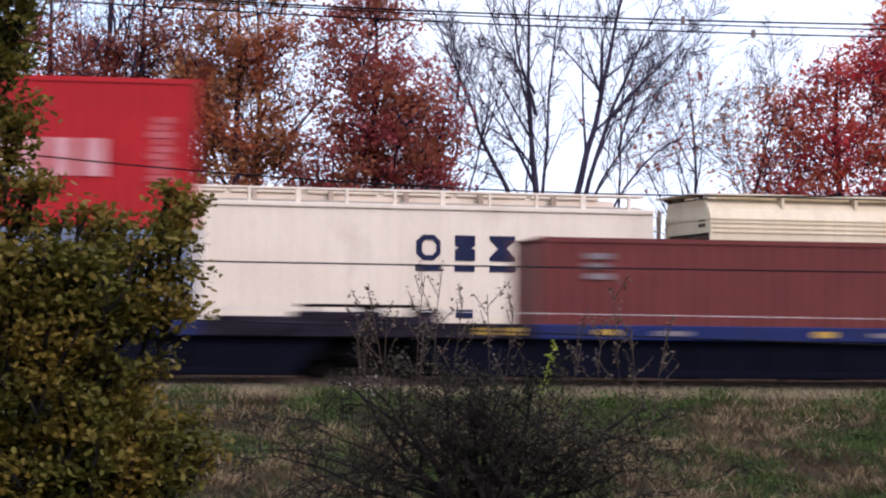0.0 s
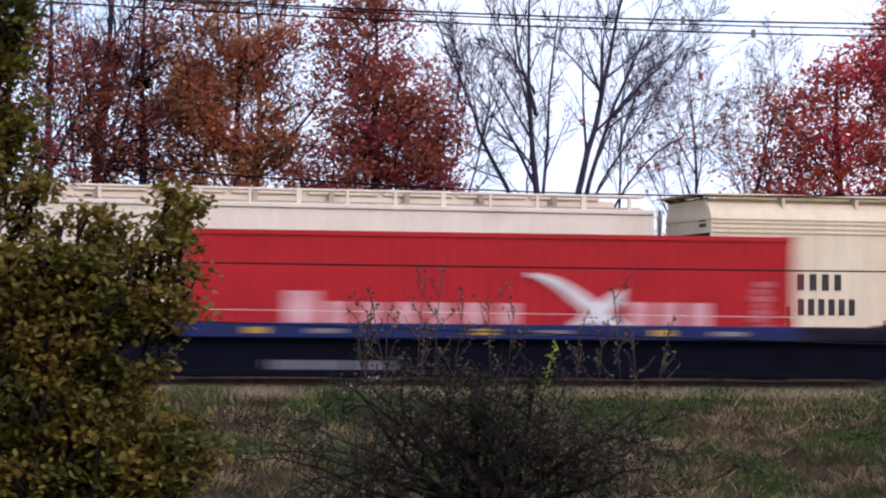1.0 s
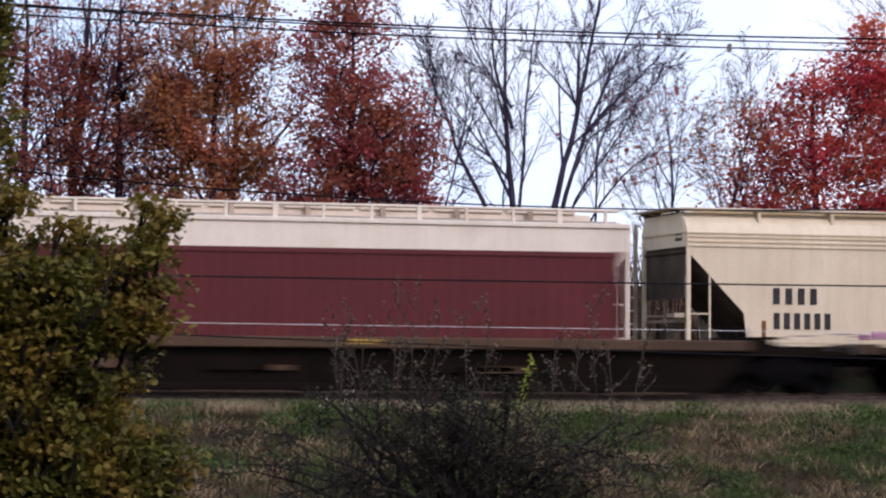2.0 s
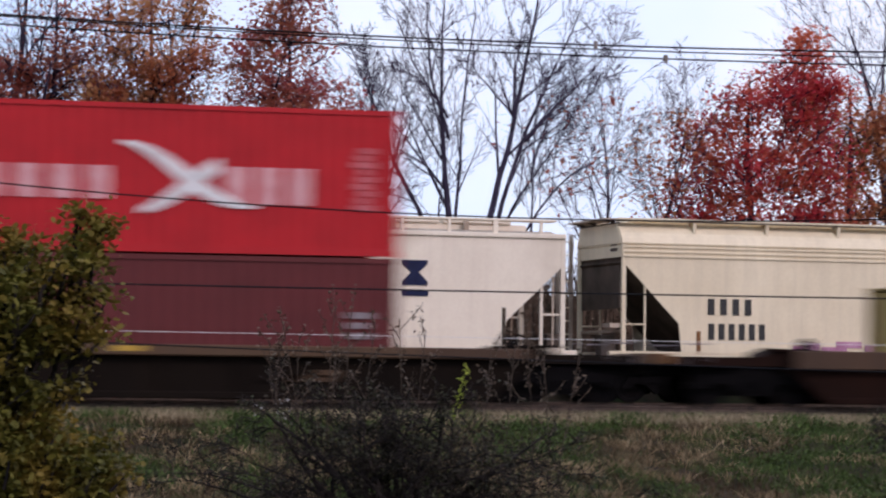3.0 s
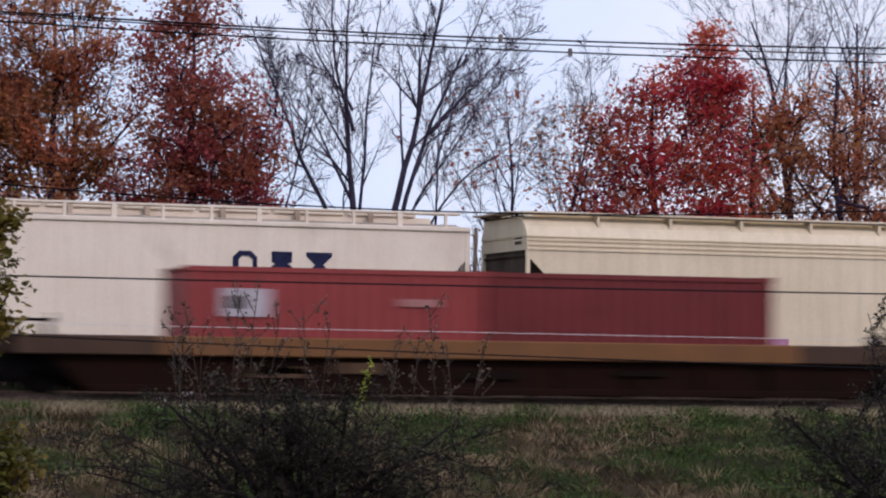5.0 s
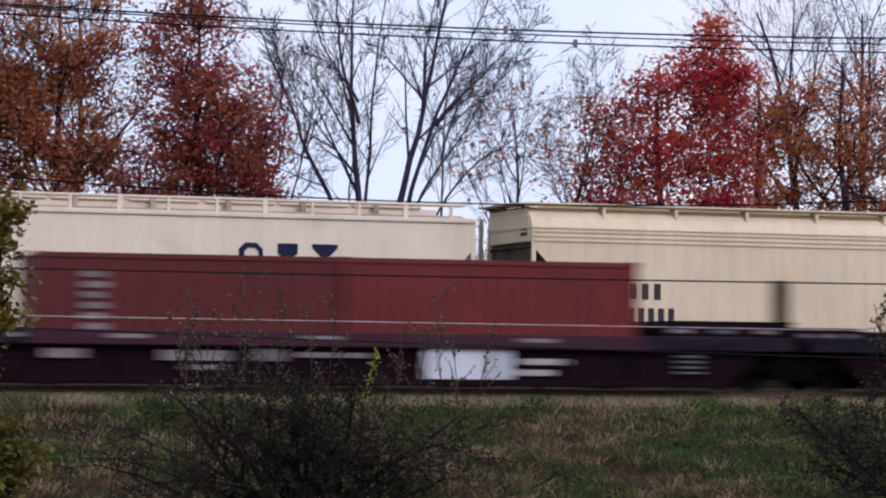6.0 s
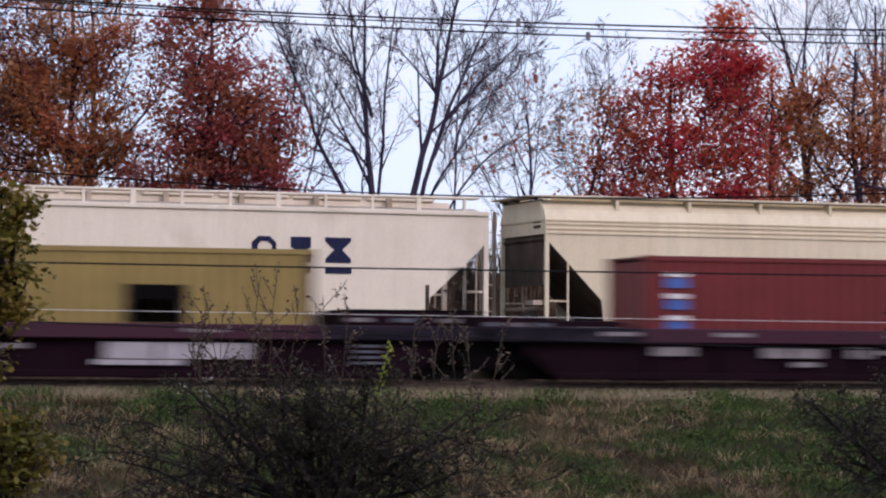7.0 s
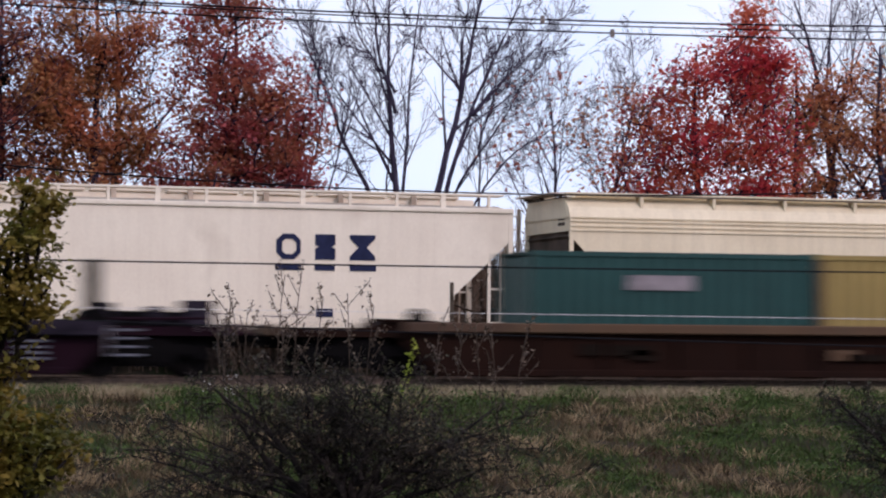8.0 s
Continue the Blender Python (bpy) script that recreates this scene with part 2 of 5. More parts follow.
# ---- mesh helpers ----
class Shape:
    """Collects vertices and faces for one mesh."""

    def __init__(self):
        self.v, self.f = [], []

    def add(self, pts, faces):
        k = len(self.v)
        self.v += [tuple(p) for p in pts]
        self.f += [tuple(i + k for i in f) for f in faces]
        return self

    def box(self, x0, x1, y0, y1, z0, z1):
        return self.add([(x, y, z) for x in (x0, x1) for y in (y0, y1) for z in (z0, z1)],
                        [(0, 1, 3, 2), (4, 6, 7, 5), (0, 4, 5, 1), (2, 3, 7, 6), (0, 2, 6, 4), (1, 5, 7, 3)])

    def block(self, x0, x1, y0, y1, z0, z1, c=0.02):
        """A box with chamfered long and short edges (an octagon prism along x, tapered at the ends)."""
        ring = lambda x, e: [(x, y0 + c, z0 + e), (x, y1 - c, z0 + e), (x, y1 - e, z0 + c), (x, y1 - e, z1 - c),
                             (x, y1 - c, z1 - e), (x, y0 + c, z1 - e), (x, y0 + e, z1 - c), (x, y0 + e, z0 + c)]
        rings = [ring(x0, c * 0.7), ring(x0 + c, 0), ring(x1 - c, 0), ring(x1, c * 0.7)]
        pts = [p for r in rings for p in r]
        fs = [tuple(range(7, -1, -1)), tuple(range(24, 32))]
        for k in range(3):
            for i in range(8):
                j = (i + 1) % 8
                fs.append((8 * k + i, 8 * k + j, 8 * k + 8 + j, 8 * k + 8 + i))
        return self.add(pts, fs)

    def prism_x(self, outline, x0, x1):
        """A (y, z) outline drawn out along x."""
        n = len(outline)
        pts = [(x0, y, z) for y, z in outline] + [(x1, y, z) for y, z in outline]
        return self.add(pts, [tuple(range(n - 1, -1, -1)), tuple(range(n, 2 * n))] + [(i, (i + 1) % n, n + (i + 1) % n, n + i) for i in range(n)])

    def prism_y(self, outline, y0, y1):
        """An (x, z) outline drawn out along y."""
        n = len(outline)
        pts = [(x, y0, z) for x, z in outline] + [(x, y1, z) for x, z in outline]
        return self.add(pts, [tuple(range(n)), tuple(range(2 * n - 1, n - 1, -1))] + [(i, n + i, n + (i + 1) % n, (i + 1) % n) for i in range(n)])

    def tube(self, pts, radii, sides=6):
        pts = [Vector(p) for p in pts]
        rings = []
        for i, p in enumerate(pts):
            d = (pts[min(i + 1, len(pts) - 1)] - pts[max(i - 1, 0)]).normalized()
            a = d.cross(Vector((0.31, 0.17, 0.93)) if abs(d.z) < 0.9 else Vector((1, 0.1, 0))).normalized()
            b = d.cross(a)
            r = radii[i] if hasattr(radii, "__len__") else radii
            rings.append([p + r * (math.cos(2 * math.pi * k / sides) * a + math.sin(2 * math.pi * k / sides) * b) for k in range(sides)])
        fs = []
        for i in range(len(pts) - 1):
            for k in range(sides):
                j = (k + 1) % sides
                fs.append((i * sides + k, i * sides + j, (i + 1) * sides + j, (i + 1) * sides + k))
        fs += [tuple(range(sides - 1, -1, -1)), tuple(range((len(pts) - 1) * sides, len(pts) * sides))]
        return self.add([q for r in rings for q in r], fs)

    def disc_y(self, x, z, y0, y1, r, sides=20, hub=0.0):
        """A wheel lying across y with an optional raised rim."""
        ring = lambda y, q: [(x + q * math.cos(2 * math.pi * k / sides), y, z + q * math.sin(2 * math.pi * k / sides)) for k in range(sides)]
        rings = [ring(y0 + hub, r * 0.25), ring(y0 + hub, r * 0.72), ring(y0, r * 0.82), ring(y0, r), ring(y1, r)]
        pts = [p for q in rings for p in q]
        fs = [tuple(range(sides)), tuple(range(5 * sides - 1, 4 * sides - 1, -1))]
        for a in range(4):
            for k in range(sides):
                j = (k + 1) % sides
                fs.append((a * sides + k, (a + 1) * sides + k, (a + 1) * sides + j, a * sides + j))
        return self.add(pts, fs)


def part(name, shape, material, parent=None, label="", smooth=False):
    me = bpy.data.meshes.new(name)
    me.from_pydata(shape.v, [], shape.f)
    me.materials.append(material)
    if smooth:
        me.polygons.foreach_set("use_smooth", [True] * len(me.polygons))
    me.update()
    ob = new(name, me)
    if parent is not None:
        ob.parent = parent
    if label:
        tagged(ob, label)
    return ob


GROUPS = {"shipping_container": "containers on the train", "well_car": "well cars of the train", "covered_hopper": "parked hopper cars",
          "maple_tree": "maples behind the tracks", "bare_tree": "bare trees behind the tracks", "sparse_tree": "sparse trees behind the tracks",
          "wire": "wires before the track", "bush": "bushes on the bank"}


def thing(name, label, category, m=None, group=""):
    ob = new(name)
    ob.empty_display_size = 0.3
    ob.matrix_world = m if m is not None else Matrix()
    return tagged(ob, label, category, group or GROUPS.get(name, ""))


# ---- ground, tracks ----
TRACK_Y, REAR_Y = 55.22, 68.6     # centre lines, the rear one at x = 20
REAR = pose(20, REAR_Y, 0, 0, 0, 4.0)   # the rear track draws away to the right


def ground_height(x, y):
    prof_y = [-4000, 0, 26, 36, 41.5, 44, 48, 50.6, 51.8, 52.5, 73.2, 74.6, 78, 90, 4000]
    prof_z = [-1.3, -1.3, -1.55, -1.85, -1.95, -1.5, -0.85, -0.4, -0.33, -0.36, -0.34, 0.4, 3.0, 3.2, 3.2]
    z = float(np.interp(y, prof_y, prof_z))
    if 20 < y < 51.5 and -30 < x < 60:
        k = min(1.0, (51.5 - y) / 1.5)
        z += k * (0.13 * noise.noise((x * 0.6, y * 0.6, 3.1)) + 0.09 * noise.noise((x * 1.7, y * 1.7, 7.7)))
    return z


def spaced(lo, hi, step, far):
    mid = list(np.arange(lo, hi + 1e-6, step))
    out = [lo - d for d in far][::-1] + mid + [hi + d for d in far]
    return out


def build_ground():
    xs = spaced(-8, 36, 0.3, (2, 6, 15, 40, 120, 400, 1200, 3500))
    ys = spaced(36, 53, 0.25, (1, 3, 6, 10, 16, 36, 90, 250, 800, 3500))
    ys = sorted(set(ys) | {26.0, 73.2, 74.6, 78.0, 90.0, 60.0})
    s = Shape()
    s.v = [(x, y, ground_height(x, y)) for y in ys for x in xs]
    w = len(xs)
    s.f = [(j * w + i, j * w + i + 1, (j + 1) * w + i + 1, (j + 1) * w + i) for j in range(len(ys) - 1) for i in range(w - 1)]
    g = part("ground", s, M_SOIL, smooth=True)
    tagged(g, "grassy railway embankment falling to a shallow ditch", "ground", kind="structure")


def build_ballast():
    s = Shape()
    s.prism_x([(52.3, -0.42), (73.2, -0.42), (72.4, -0.17), (66.9, -0.15), (57.2, -0.15), (53.6, -0.15)], -130, 65)
    s.prism_x([(52.3, -0.42), (73.2, -0.42), (72.4, -0.17), (53.6, -0.15)], 65, 300)
    tagged(part("ballast", s, M_BALLAST), "grey brown crushed stone ballast bed under the tracks", "ballast", kind="structure")
    rng = random.Random(5)
    s = Shape()
    for _ in range(5200):
        x, y = rng.uniform(-3, 28), rng.uniform(52.45, 54.4)
        z = float(np.interp(y, [52.3, 53.6, 54.4], [-0.4, -0.15, -0.15]))
        r = rng.uniform(0.025, 0.055)
        s.add([(x - r, y, z), (x, y - r * 0.9, z + 0.01), (x + r, y + 0.2 * r, z), (x, y + r, z), (x + rng.uniform(-r, r) * 0.4, y, z + r * rng.uniform(0.8, 1.4))],
              [(0, 1, 4), (1, 2, 4), (2, 3, 4), (3, 0, 4)])
    tagged(part("loose_ballast", s, M_BALLAST), "loose grey ballast stones along the track shoulder", "stones", kind="stuff")


def build_track(yc, name, m):
    root = tagged(new(name), "railway track with dark timber ties and worn steel rails", "railway track", kind="structure")
    prof = [(-0.07, -0.17), (0.07, -0.17), (0.07, -0.155), (0.012, -0.13), (0.012, -0.045), (0.036, -0.035), (0.036, -0.006),
            (0.028, 0.0), (-0.028, 0.0), (-0.036, -0.006), (-0.036, -0.035), (-0.012, -0.045), (-0.012, -0.13), (-0.07, -0.155)]
    for side in (-0.7525, 0.7525):
        part("rail", Shape().prism_x([(yc + side + y, z) for y, z in prof], -130, 62 if yc == 0 else 300), M_RAIL, root)
    tie = part("tie", Shape().block(-0.115, 0.115, -1.3, 1.3, -0.26, -0.115, 0.012), M_TIE, root)
    tie.location = (-6.0, yc, 0)
    for k in range(1, 70):
        o = new("tie", tie.data)
        o.parent, o.location = root, (-6.0 + 0.56 * k, yc, 0)
    root.matrix_world = m


build_ground()
build_ballast()
build_track(TRACK_Y, "track_1", Matrix())
build_track(0.0, "track_2", REAR @ pose(-20, 0, 0))


# ---- rolling stock ----
def truck_parts(parent, x, yc, material=None):
    """A two-axle truck under parent, centred at x."""
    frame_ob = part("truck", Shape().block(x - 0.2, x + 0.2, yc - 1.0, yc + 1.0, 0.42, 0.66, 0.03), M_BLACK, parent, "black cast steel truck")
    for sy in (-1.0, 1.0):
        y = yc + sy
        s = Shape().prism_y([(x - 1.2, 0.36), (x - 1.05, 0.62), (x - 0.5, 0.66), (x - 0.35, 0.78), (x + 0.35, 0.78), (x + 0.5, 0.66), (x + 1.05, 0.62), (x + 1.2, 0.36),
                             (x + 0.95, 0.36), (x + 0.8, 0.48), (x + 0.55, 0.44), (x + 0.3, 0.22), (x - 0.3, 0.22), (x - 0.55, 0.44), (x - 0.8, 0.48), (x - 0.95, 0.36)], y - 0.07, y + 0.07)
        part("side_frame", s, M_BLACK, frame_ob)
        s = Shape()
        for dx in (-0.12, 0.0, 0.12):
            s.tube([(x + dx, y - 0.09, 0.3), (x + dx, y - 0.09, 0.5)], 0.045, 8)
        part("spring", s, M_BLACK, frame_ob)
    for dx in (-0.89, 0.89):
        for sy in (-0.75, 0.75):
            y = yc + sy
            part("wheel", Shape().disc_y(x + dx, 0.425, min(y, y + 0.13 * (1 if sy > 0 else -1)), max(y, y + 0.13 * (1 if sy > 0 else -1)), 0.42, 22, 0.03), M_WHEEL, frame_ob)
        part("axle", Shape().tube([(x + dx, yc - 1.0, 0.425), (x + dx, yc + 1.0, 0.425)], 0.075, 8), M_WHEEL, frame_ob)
    return frame_ob


def corrugated(s, x0, x1, y, z0, z1, depth, pitch=0.28):
    """An upright sheet along x pressed into trapezoid ribs, towards -y by depth."""
    n = max(2, round((x1 - x0) / pitch))
    p = (x1 - x0) / n
    xs = []
    for k in range(n):
        a = x0 + k * p
        xs += [(a, 0), (a + 0.25 * p, 0), (a + 0.5 * p - 0.0, depth), (a + 0.75 * p, depth)]
    xs.append((x1, 0))
    pts = [(x, y - d, z0) for x, d in xs] + [(x, y - d, z1) for x, d in xs]
    m = len(xs)
    s.add(pts, [(i, i + 1, m + i + 1, m + i) for i in range(m - 1)])
    return s


def build_container(label, length, height, paint, marks=(), posts=None):
    """A dry freight container; origin at its near bottom corner on the low-x end. marks: (name, material, x0, x1, z0, z1, label)."""
    c = thing("shipping_container", label, "container")
    L, Wd, H = length, 2.438, height
    for x in (0, L - 0.14):
        for y in (0, Wd - 0.14):
            part("corner_post", Shape().box(x, x + 0.14, y, y + 0.14, 0.12, H - 0.12), posts or paint, c)
            for z in (0, H - 0.12):
                xo = -0.006 if x == 0 else 0.006
                yo = -0.006 if y == 0 else 0.006
                part("corner_casting", Shape().box(x + xo - (0.02 if x else 0), x + xo + 0.16, y + yo, y + yo + 0.14, z, z + 0.12), paint, c)
    for y, d in ((0, 1), (Wd, -1)):
        part("top_rail", Shape().box(0.14, L - 0.14, min(y, y + d * 0.08), max(y, y + d * 0.08), H - 0.11, H - 0.015), paint, c)
        part("bottom_rail", Shape().box(0.14, L - 0.14, min(y, y + d * 0.1), max(y, y + d * 0.1), 0.02, 0.18), paint, c)
        part("side_panel", corrugated(Shape(), 0.14, L - 0.14, y + (0.05 if d > 0 else -0.012), 0.17, H - 0.1, 0.036), paint, c)
    roof = Shape()
    n = round(L / 0.6)
    for k in range(n):
        a, b = 0.06 + k * (L - 0.12) / n, 0.06 + (k + 0.86) * (L - 0.12) / n
        roof.box(a, b, 0.09, Wd - 0.09, H - 0.05, H - 0.012)
    roof.box(0.06, L - 0.06, 0.08, Wd - 0.08, H - 0.06, H - 0.03)
    part("roof", roof, paint, c)
    part("floor", Shape().box(0.1, L - 0.1, 0.08, Wd - 0.08, 0.1, 0.15), M_TIE, c)
    ys = [(0.14 + (Wd - 0.28) * k / 16, 0.02 if (k // 2) % 2 else 0.055) for k in range(17)]
    pts = [(x, y, z) for z in (0.12, H - 0.12) for y, x in ys]
    front = Shape().add(pts, [(i + 1, i, 17 + i, 18 + i) for i in range(16)])
    part("front_panel", front, paint, c)
    for y0, y1 in ((0.14, Wd / 2 - 0.01), (Wd / 2 + 0.01, Wd - 0.14)):
        door = part("door", Shape().box(L - 0.07, L - 0.02, y0, y1, 0.15, H - 0.14), paint, c)
        for q in (0.3, 0.72):
            yy = y0 + q * (y1 - y0)
            part("locking_bar", Shape().tube([(L + 0.005, yy, 0.18), (L + 0.005, yy, H - 0.16)], 0.02, 6), M_DIMWHITE, door)
    for name, material, x0, x1, z0, z1, lab in marks:
        part(name, Shape().box(x0, x1, -0.012, 0.02, z0, z1), material, c, lab)
    return c


def build_well(label, paint, sheet, floor, left, right, left_truck, right_truck, left_end, right_end, sill=(0.80, 1.10), marks=(), posts=(), walkway=False, grimy=False):
    """One well unit; x = 0 at the left end of its container space, y = 0 on the track's centre. left, right: length of its end platforms."""
    w = thing("well_car", label, "rail car")
    x0, x1 = -0.42, 12.61
    z0, z1 = sill
    for sy in (-1, 1):
        ya, yb = 1.26 * sy, 1.46 * sy
        lo, hi = min(ya, yb), max(ya, yb)
        xl, xr_ = (-left + 0.14 if not left_end else -2.6), (12.19 + right - 0.14 if not right_end else 14.79)
        if grimy:
            part("top_sill", Shape().block(-0.1, 12.25, lo, hi, z0, z1, 0.025), paint, w)
            for ea, eb in ((xl, -0.1), (12.25, xr_)):
                part("sill_end", Shape().block(ea, eb, lo, hi, z0, z1, 0.025), M_GRIME, w, "soot-dark end of the top sill")
        else:
            part("top_sill", Shape().block(-0.5, 12.7, lo, hi, z0, z1, 0.025), paint, w)
            for ea, eb in ((xl, -0.5), (12.7, xr_)):
                part("sill_end", Shape().block(ea, eb, lo, hi, z0, z1, 0.025), W_DULL, w, "dull brown end of the top sill")
        out = [(-1.95, 0.14), (14.14, 0.14), (14.6, 0.55), (14.95, z0), (-2.76, z0), (-2.41, 0.55)]
        yy = 1.235 * sy
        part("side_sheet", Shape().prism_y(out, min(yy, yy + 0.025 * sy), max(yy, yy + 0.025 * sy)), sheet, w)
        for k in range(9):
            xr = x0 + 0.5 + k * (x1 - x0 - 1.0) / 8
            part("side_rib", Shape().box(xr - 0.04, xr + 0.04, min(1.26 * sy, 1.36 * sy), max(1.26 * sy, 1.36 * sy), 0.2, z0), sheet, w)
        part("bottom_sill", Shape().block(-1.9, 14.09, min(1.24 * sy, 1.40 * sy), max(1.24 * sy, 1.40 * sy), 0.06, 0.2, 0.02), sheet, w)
    for k in range(5):
        xr = 0.4 + k * 2.85
        part("floor_beam", Shape().box(xr - 0.12, xr + 0.12, -1.28, 1.28, 0.04, floor - 0.004), sheet, w)
    for xa, d, ln, tr, end in ((x0, -1, left, left_truck, left_end), (x1, 1, right, right_truck, right_end)):
        part("bulkhead", Shape().prism_y([(xa, 0.2), (xa + d * 0.08, 0.2), (xa + d * 0.5, z1 - 0.05), (xa + d * 0.3, z1 - 0.05)], -1.22, 1.22), sheet, w)
        tip = xa + d * (ln - 0.42)
        deck = Shape()
        ys = [(-1.2, xa + d * 0.6), (1.2, xa + d * 0.6), (1.15, xa + d * (ln - 1.1)), (0.75, tip - d * 0.12), (-0.75, tip - d * 0.12), (-1.15, xa + d * (ln - 1.1))]
        pts = [(x, y, z) for z in (0.82, 1.0) for y, x in ys]
        m = len(ys)
        deck.add(pts, [tuple(range(m)), tuple(range(2 * m - 1, m - 1, -1))] + [(i, (i + 1) % m, m + (i + 1) % m, m + i) for i in range(m)])
        part("end_platform", deck, sheet, w)
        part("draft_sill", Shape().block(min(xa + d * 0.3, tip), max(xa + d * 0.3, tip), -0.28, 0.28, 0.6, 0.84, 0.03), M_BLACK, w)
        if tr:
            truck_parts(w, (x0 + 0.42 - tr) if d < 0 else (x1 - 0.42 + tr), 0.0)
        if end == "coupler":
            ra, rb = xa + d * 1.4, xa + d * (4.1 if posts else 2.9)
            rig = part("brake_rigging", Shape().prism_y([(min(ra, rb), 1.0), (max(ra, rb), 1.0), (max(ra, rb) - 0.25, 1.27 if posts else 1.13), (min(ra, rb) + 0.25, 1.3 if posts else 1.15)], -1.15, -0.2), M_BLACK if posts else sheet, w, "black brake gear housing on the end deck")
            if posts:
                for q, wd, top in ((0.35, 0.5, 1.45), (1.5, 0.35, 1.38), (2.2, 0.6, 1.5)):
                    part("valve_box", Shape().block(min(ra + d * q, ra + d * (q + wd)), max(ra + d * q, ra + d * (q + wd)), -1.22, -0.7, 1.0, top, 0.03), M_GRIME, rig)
            if posts:
                ld = part("side_ladder", Shape().box(xa + d * 2.1, xa + d * 2.14, -1.5, -1.46, 0.4, 1.0), M_DIMWHITE, w, "dusty white side ladder")
                for q in range(4):
                    part("rung", Shape().box(min(xa + d * 2.1, xa + d * 2.75), max(xa + d * 2.1, xa + d * 2.75), -1.5, -1.46, 0.42 + 0.16 * q, 0.46 + 0.16 * q), M_FADED, ld)
            part("brake_pipe", Shape().tube([(ra, -1.2, 1.12), (rb, -1.2, 1.16)], 0.035, 6), sheet, rig)
            part("brake_wheel", Shape().disc_y(ra + d * 0.5, 1.2, -1.26, -1.2, 0.2, 16), M_BLACK, rig)
            cp = part("coupler", Shape().block(min(tip, tip + d * 0.28), max(tip, tip + d * 0.28), -0.09, 0.09, 0.7, 0.9, 0.02), M_BLACK, w)
            part("brake_hose", Shape().tube([(tip, -0.35, 0.72), (tip + d * 0.1, -0.37, 0.5), (tip + d * 0.22, -0.3, 0.42)], 0.025, 6), M_BLACK, cp)
            part("end_sill", Shape().block(min(tip - d * 0.2, tip - d * 0.05), max(tip - d * 0.2, tip - d * 0.05), -1.1, 1.1, 0.84, 1.06, 0.02), paint, w)
            for yg in (-1.2, 1.2):
                xg = tip - d * 0.4
                part("grab_iron", Shape().tube([(xg, yg, 0.84), (xg, yg, 1.25), (xg - d * 0.5, yg, 1.25), (xg - d * 0.5, yg, 0.9)], 0.018, 6), M_DIMWHITE, w)
    if walkway:
        xm = 12.19 + right
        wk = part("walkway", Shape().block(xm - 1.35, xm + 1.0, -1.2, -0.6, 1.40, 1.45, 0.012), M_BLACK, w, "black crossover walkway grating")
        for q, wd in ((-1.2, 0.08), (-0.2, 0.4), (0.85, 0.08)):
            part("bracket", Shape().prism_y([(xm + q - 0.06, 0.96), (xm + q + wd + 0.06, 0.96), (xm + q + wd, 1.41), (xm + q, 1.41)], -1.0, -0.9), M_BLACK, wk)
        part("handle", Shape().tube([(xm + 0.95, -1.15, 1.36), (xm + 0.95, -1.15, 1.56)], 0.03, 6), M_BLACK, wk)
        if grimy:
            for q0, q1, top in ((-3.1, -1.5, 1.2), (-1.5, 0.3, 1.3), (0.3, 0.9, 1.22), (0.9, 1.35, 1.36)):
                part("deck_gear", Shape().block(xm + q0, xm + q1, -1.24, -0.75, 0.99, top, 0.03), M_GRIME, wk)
    if posts and not right_end:
        xm = 12.19 + right
        for q0, q1, top in ((-2.9, -0.1, 1.37), (-0.06, 1.5, 1.31), (1.54, 2.9, 1.24)):
            gear = part("deck_housing", Shape().block(xm + q0, xm + q1, -1.26, 1.2, 1.0, top, 0.03), sheet, w, "dark maroon housing over the shared end deck")
            for k in range(3):
                xa = xm + q0 + 0.12 + k * (q1 - q0) / 3
                part("text_bar", Shape().box(xa, xa + 0.16 * (q1 - q0), -1.272, -1.25, top - 0.2, top - 0.12), M_DIMWHITE if (k + round(q0)) % 2 else M_FADED, gear, "dusty plain text bar")
        part("deck_cover", Shape().block(xm - 2.8, xm - 0.05, -1.24, 1.15, 1.375, 1.42, 0.012), M_BLACK, w, "black deck cover plate")
    for xp in posts:
        p = part("guide_post", Shape().block(xp - 0.15, xp + 0.15, -1.3, -1.12, 0.95, 2.27, 0.02), M_BLACK, w, "dark upright steel guide post")
        part("brace", Shape().prism_y([(xp + 0.15, 1.0), (xp + 0.48, 1.0), (xp + 0.15, 1.45)], -1.24, -1.18), M_BLACK, p)
    for name, material, a, b, c0, c1, lab in marks:
        y = -1.46 if c0 >= z0 else -1.27
        part(name, Shape().box(a, b, y - 0.075 if c0 < z0 else y - 0.01, y + 0.02, c0, c1), material, w, lab)
    return w


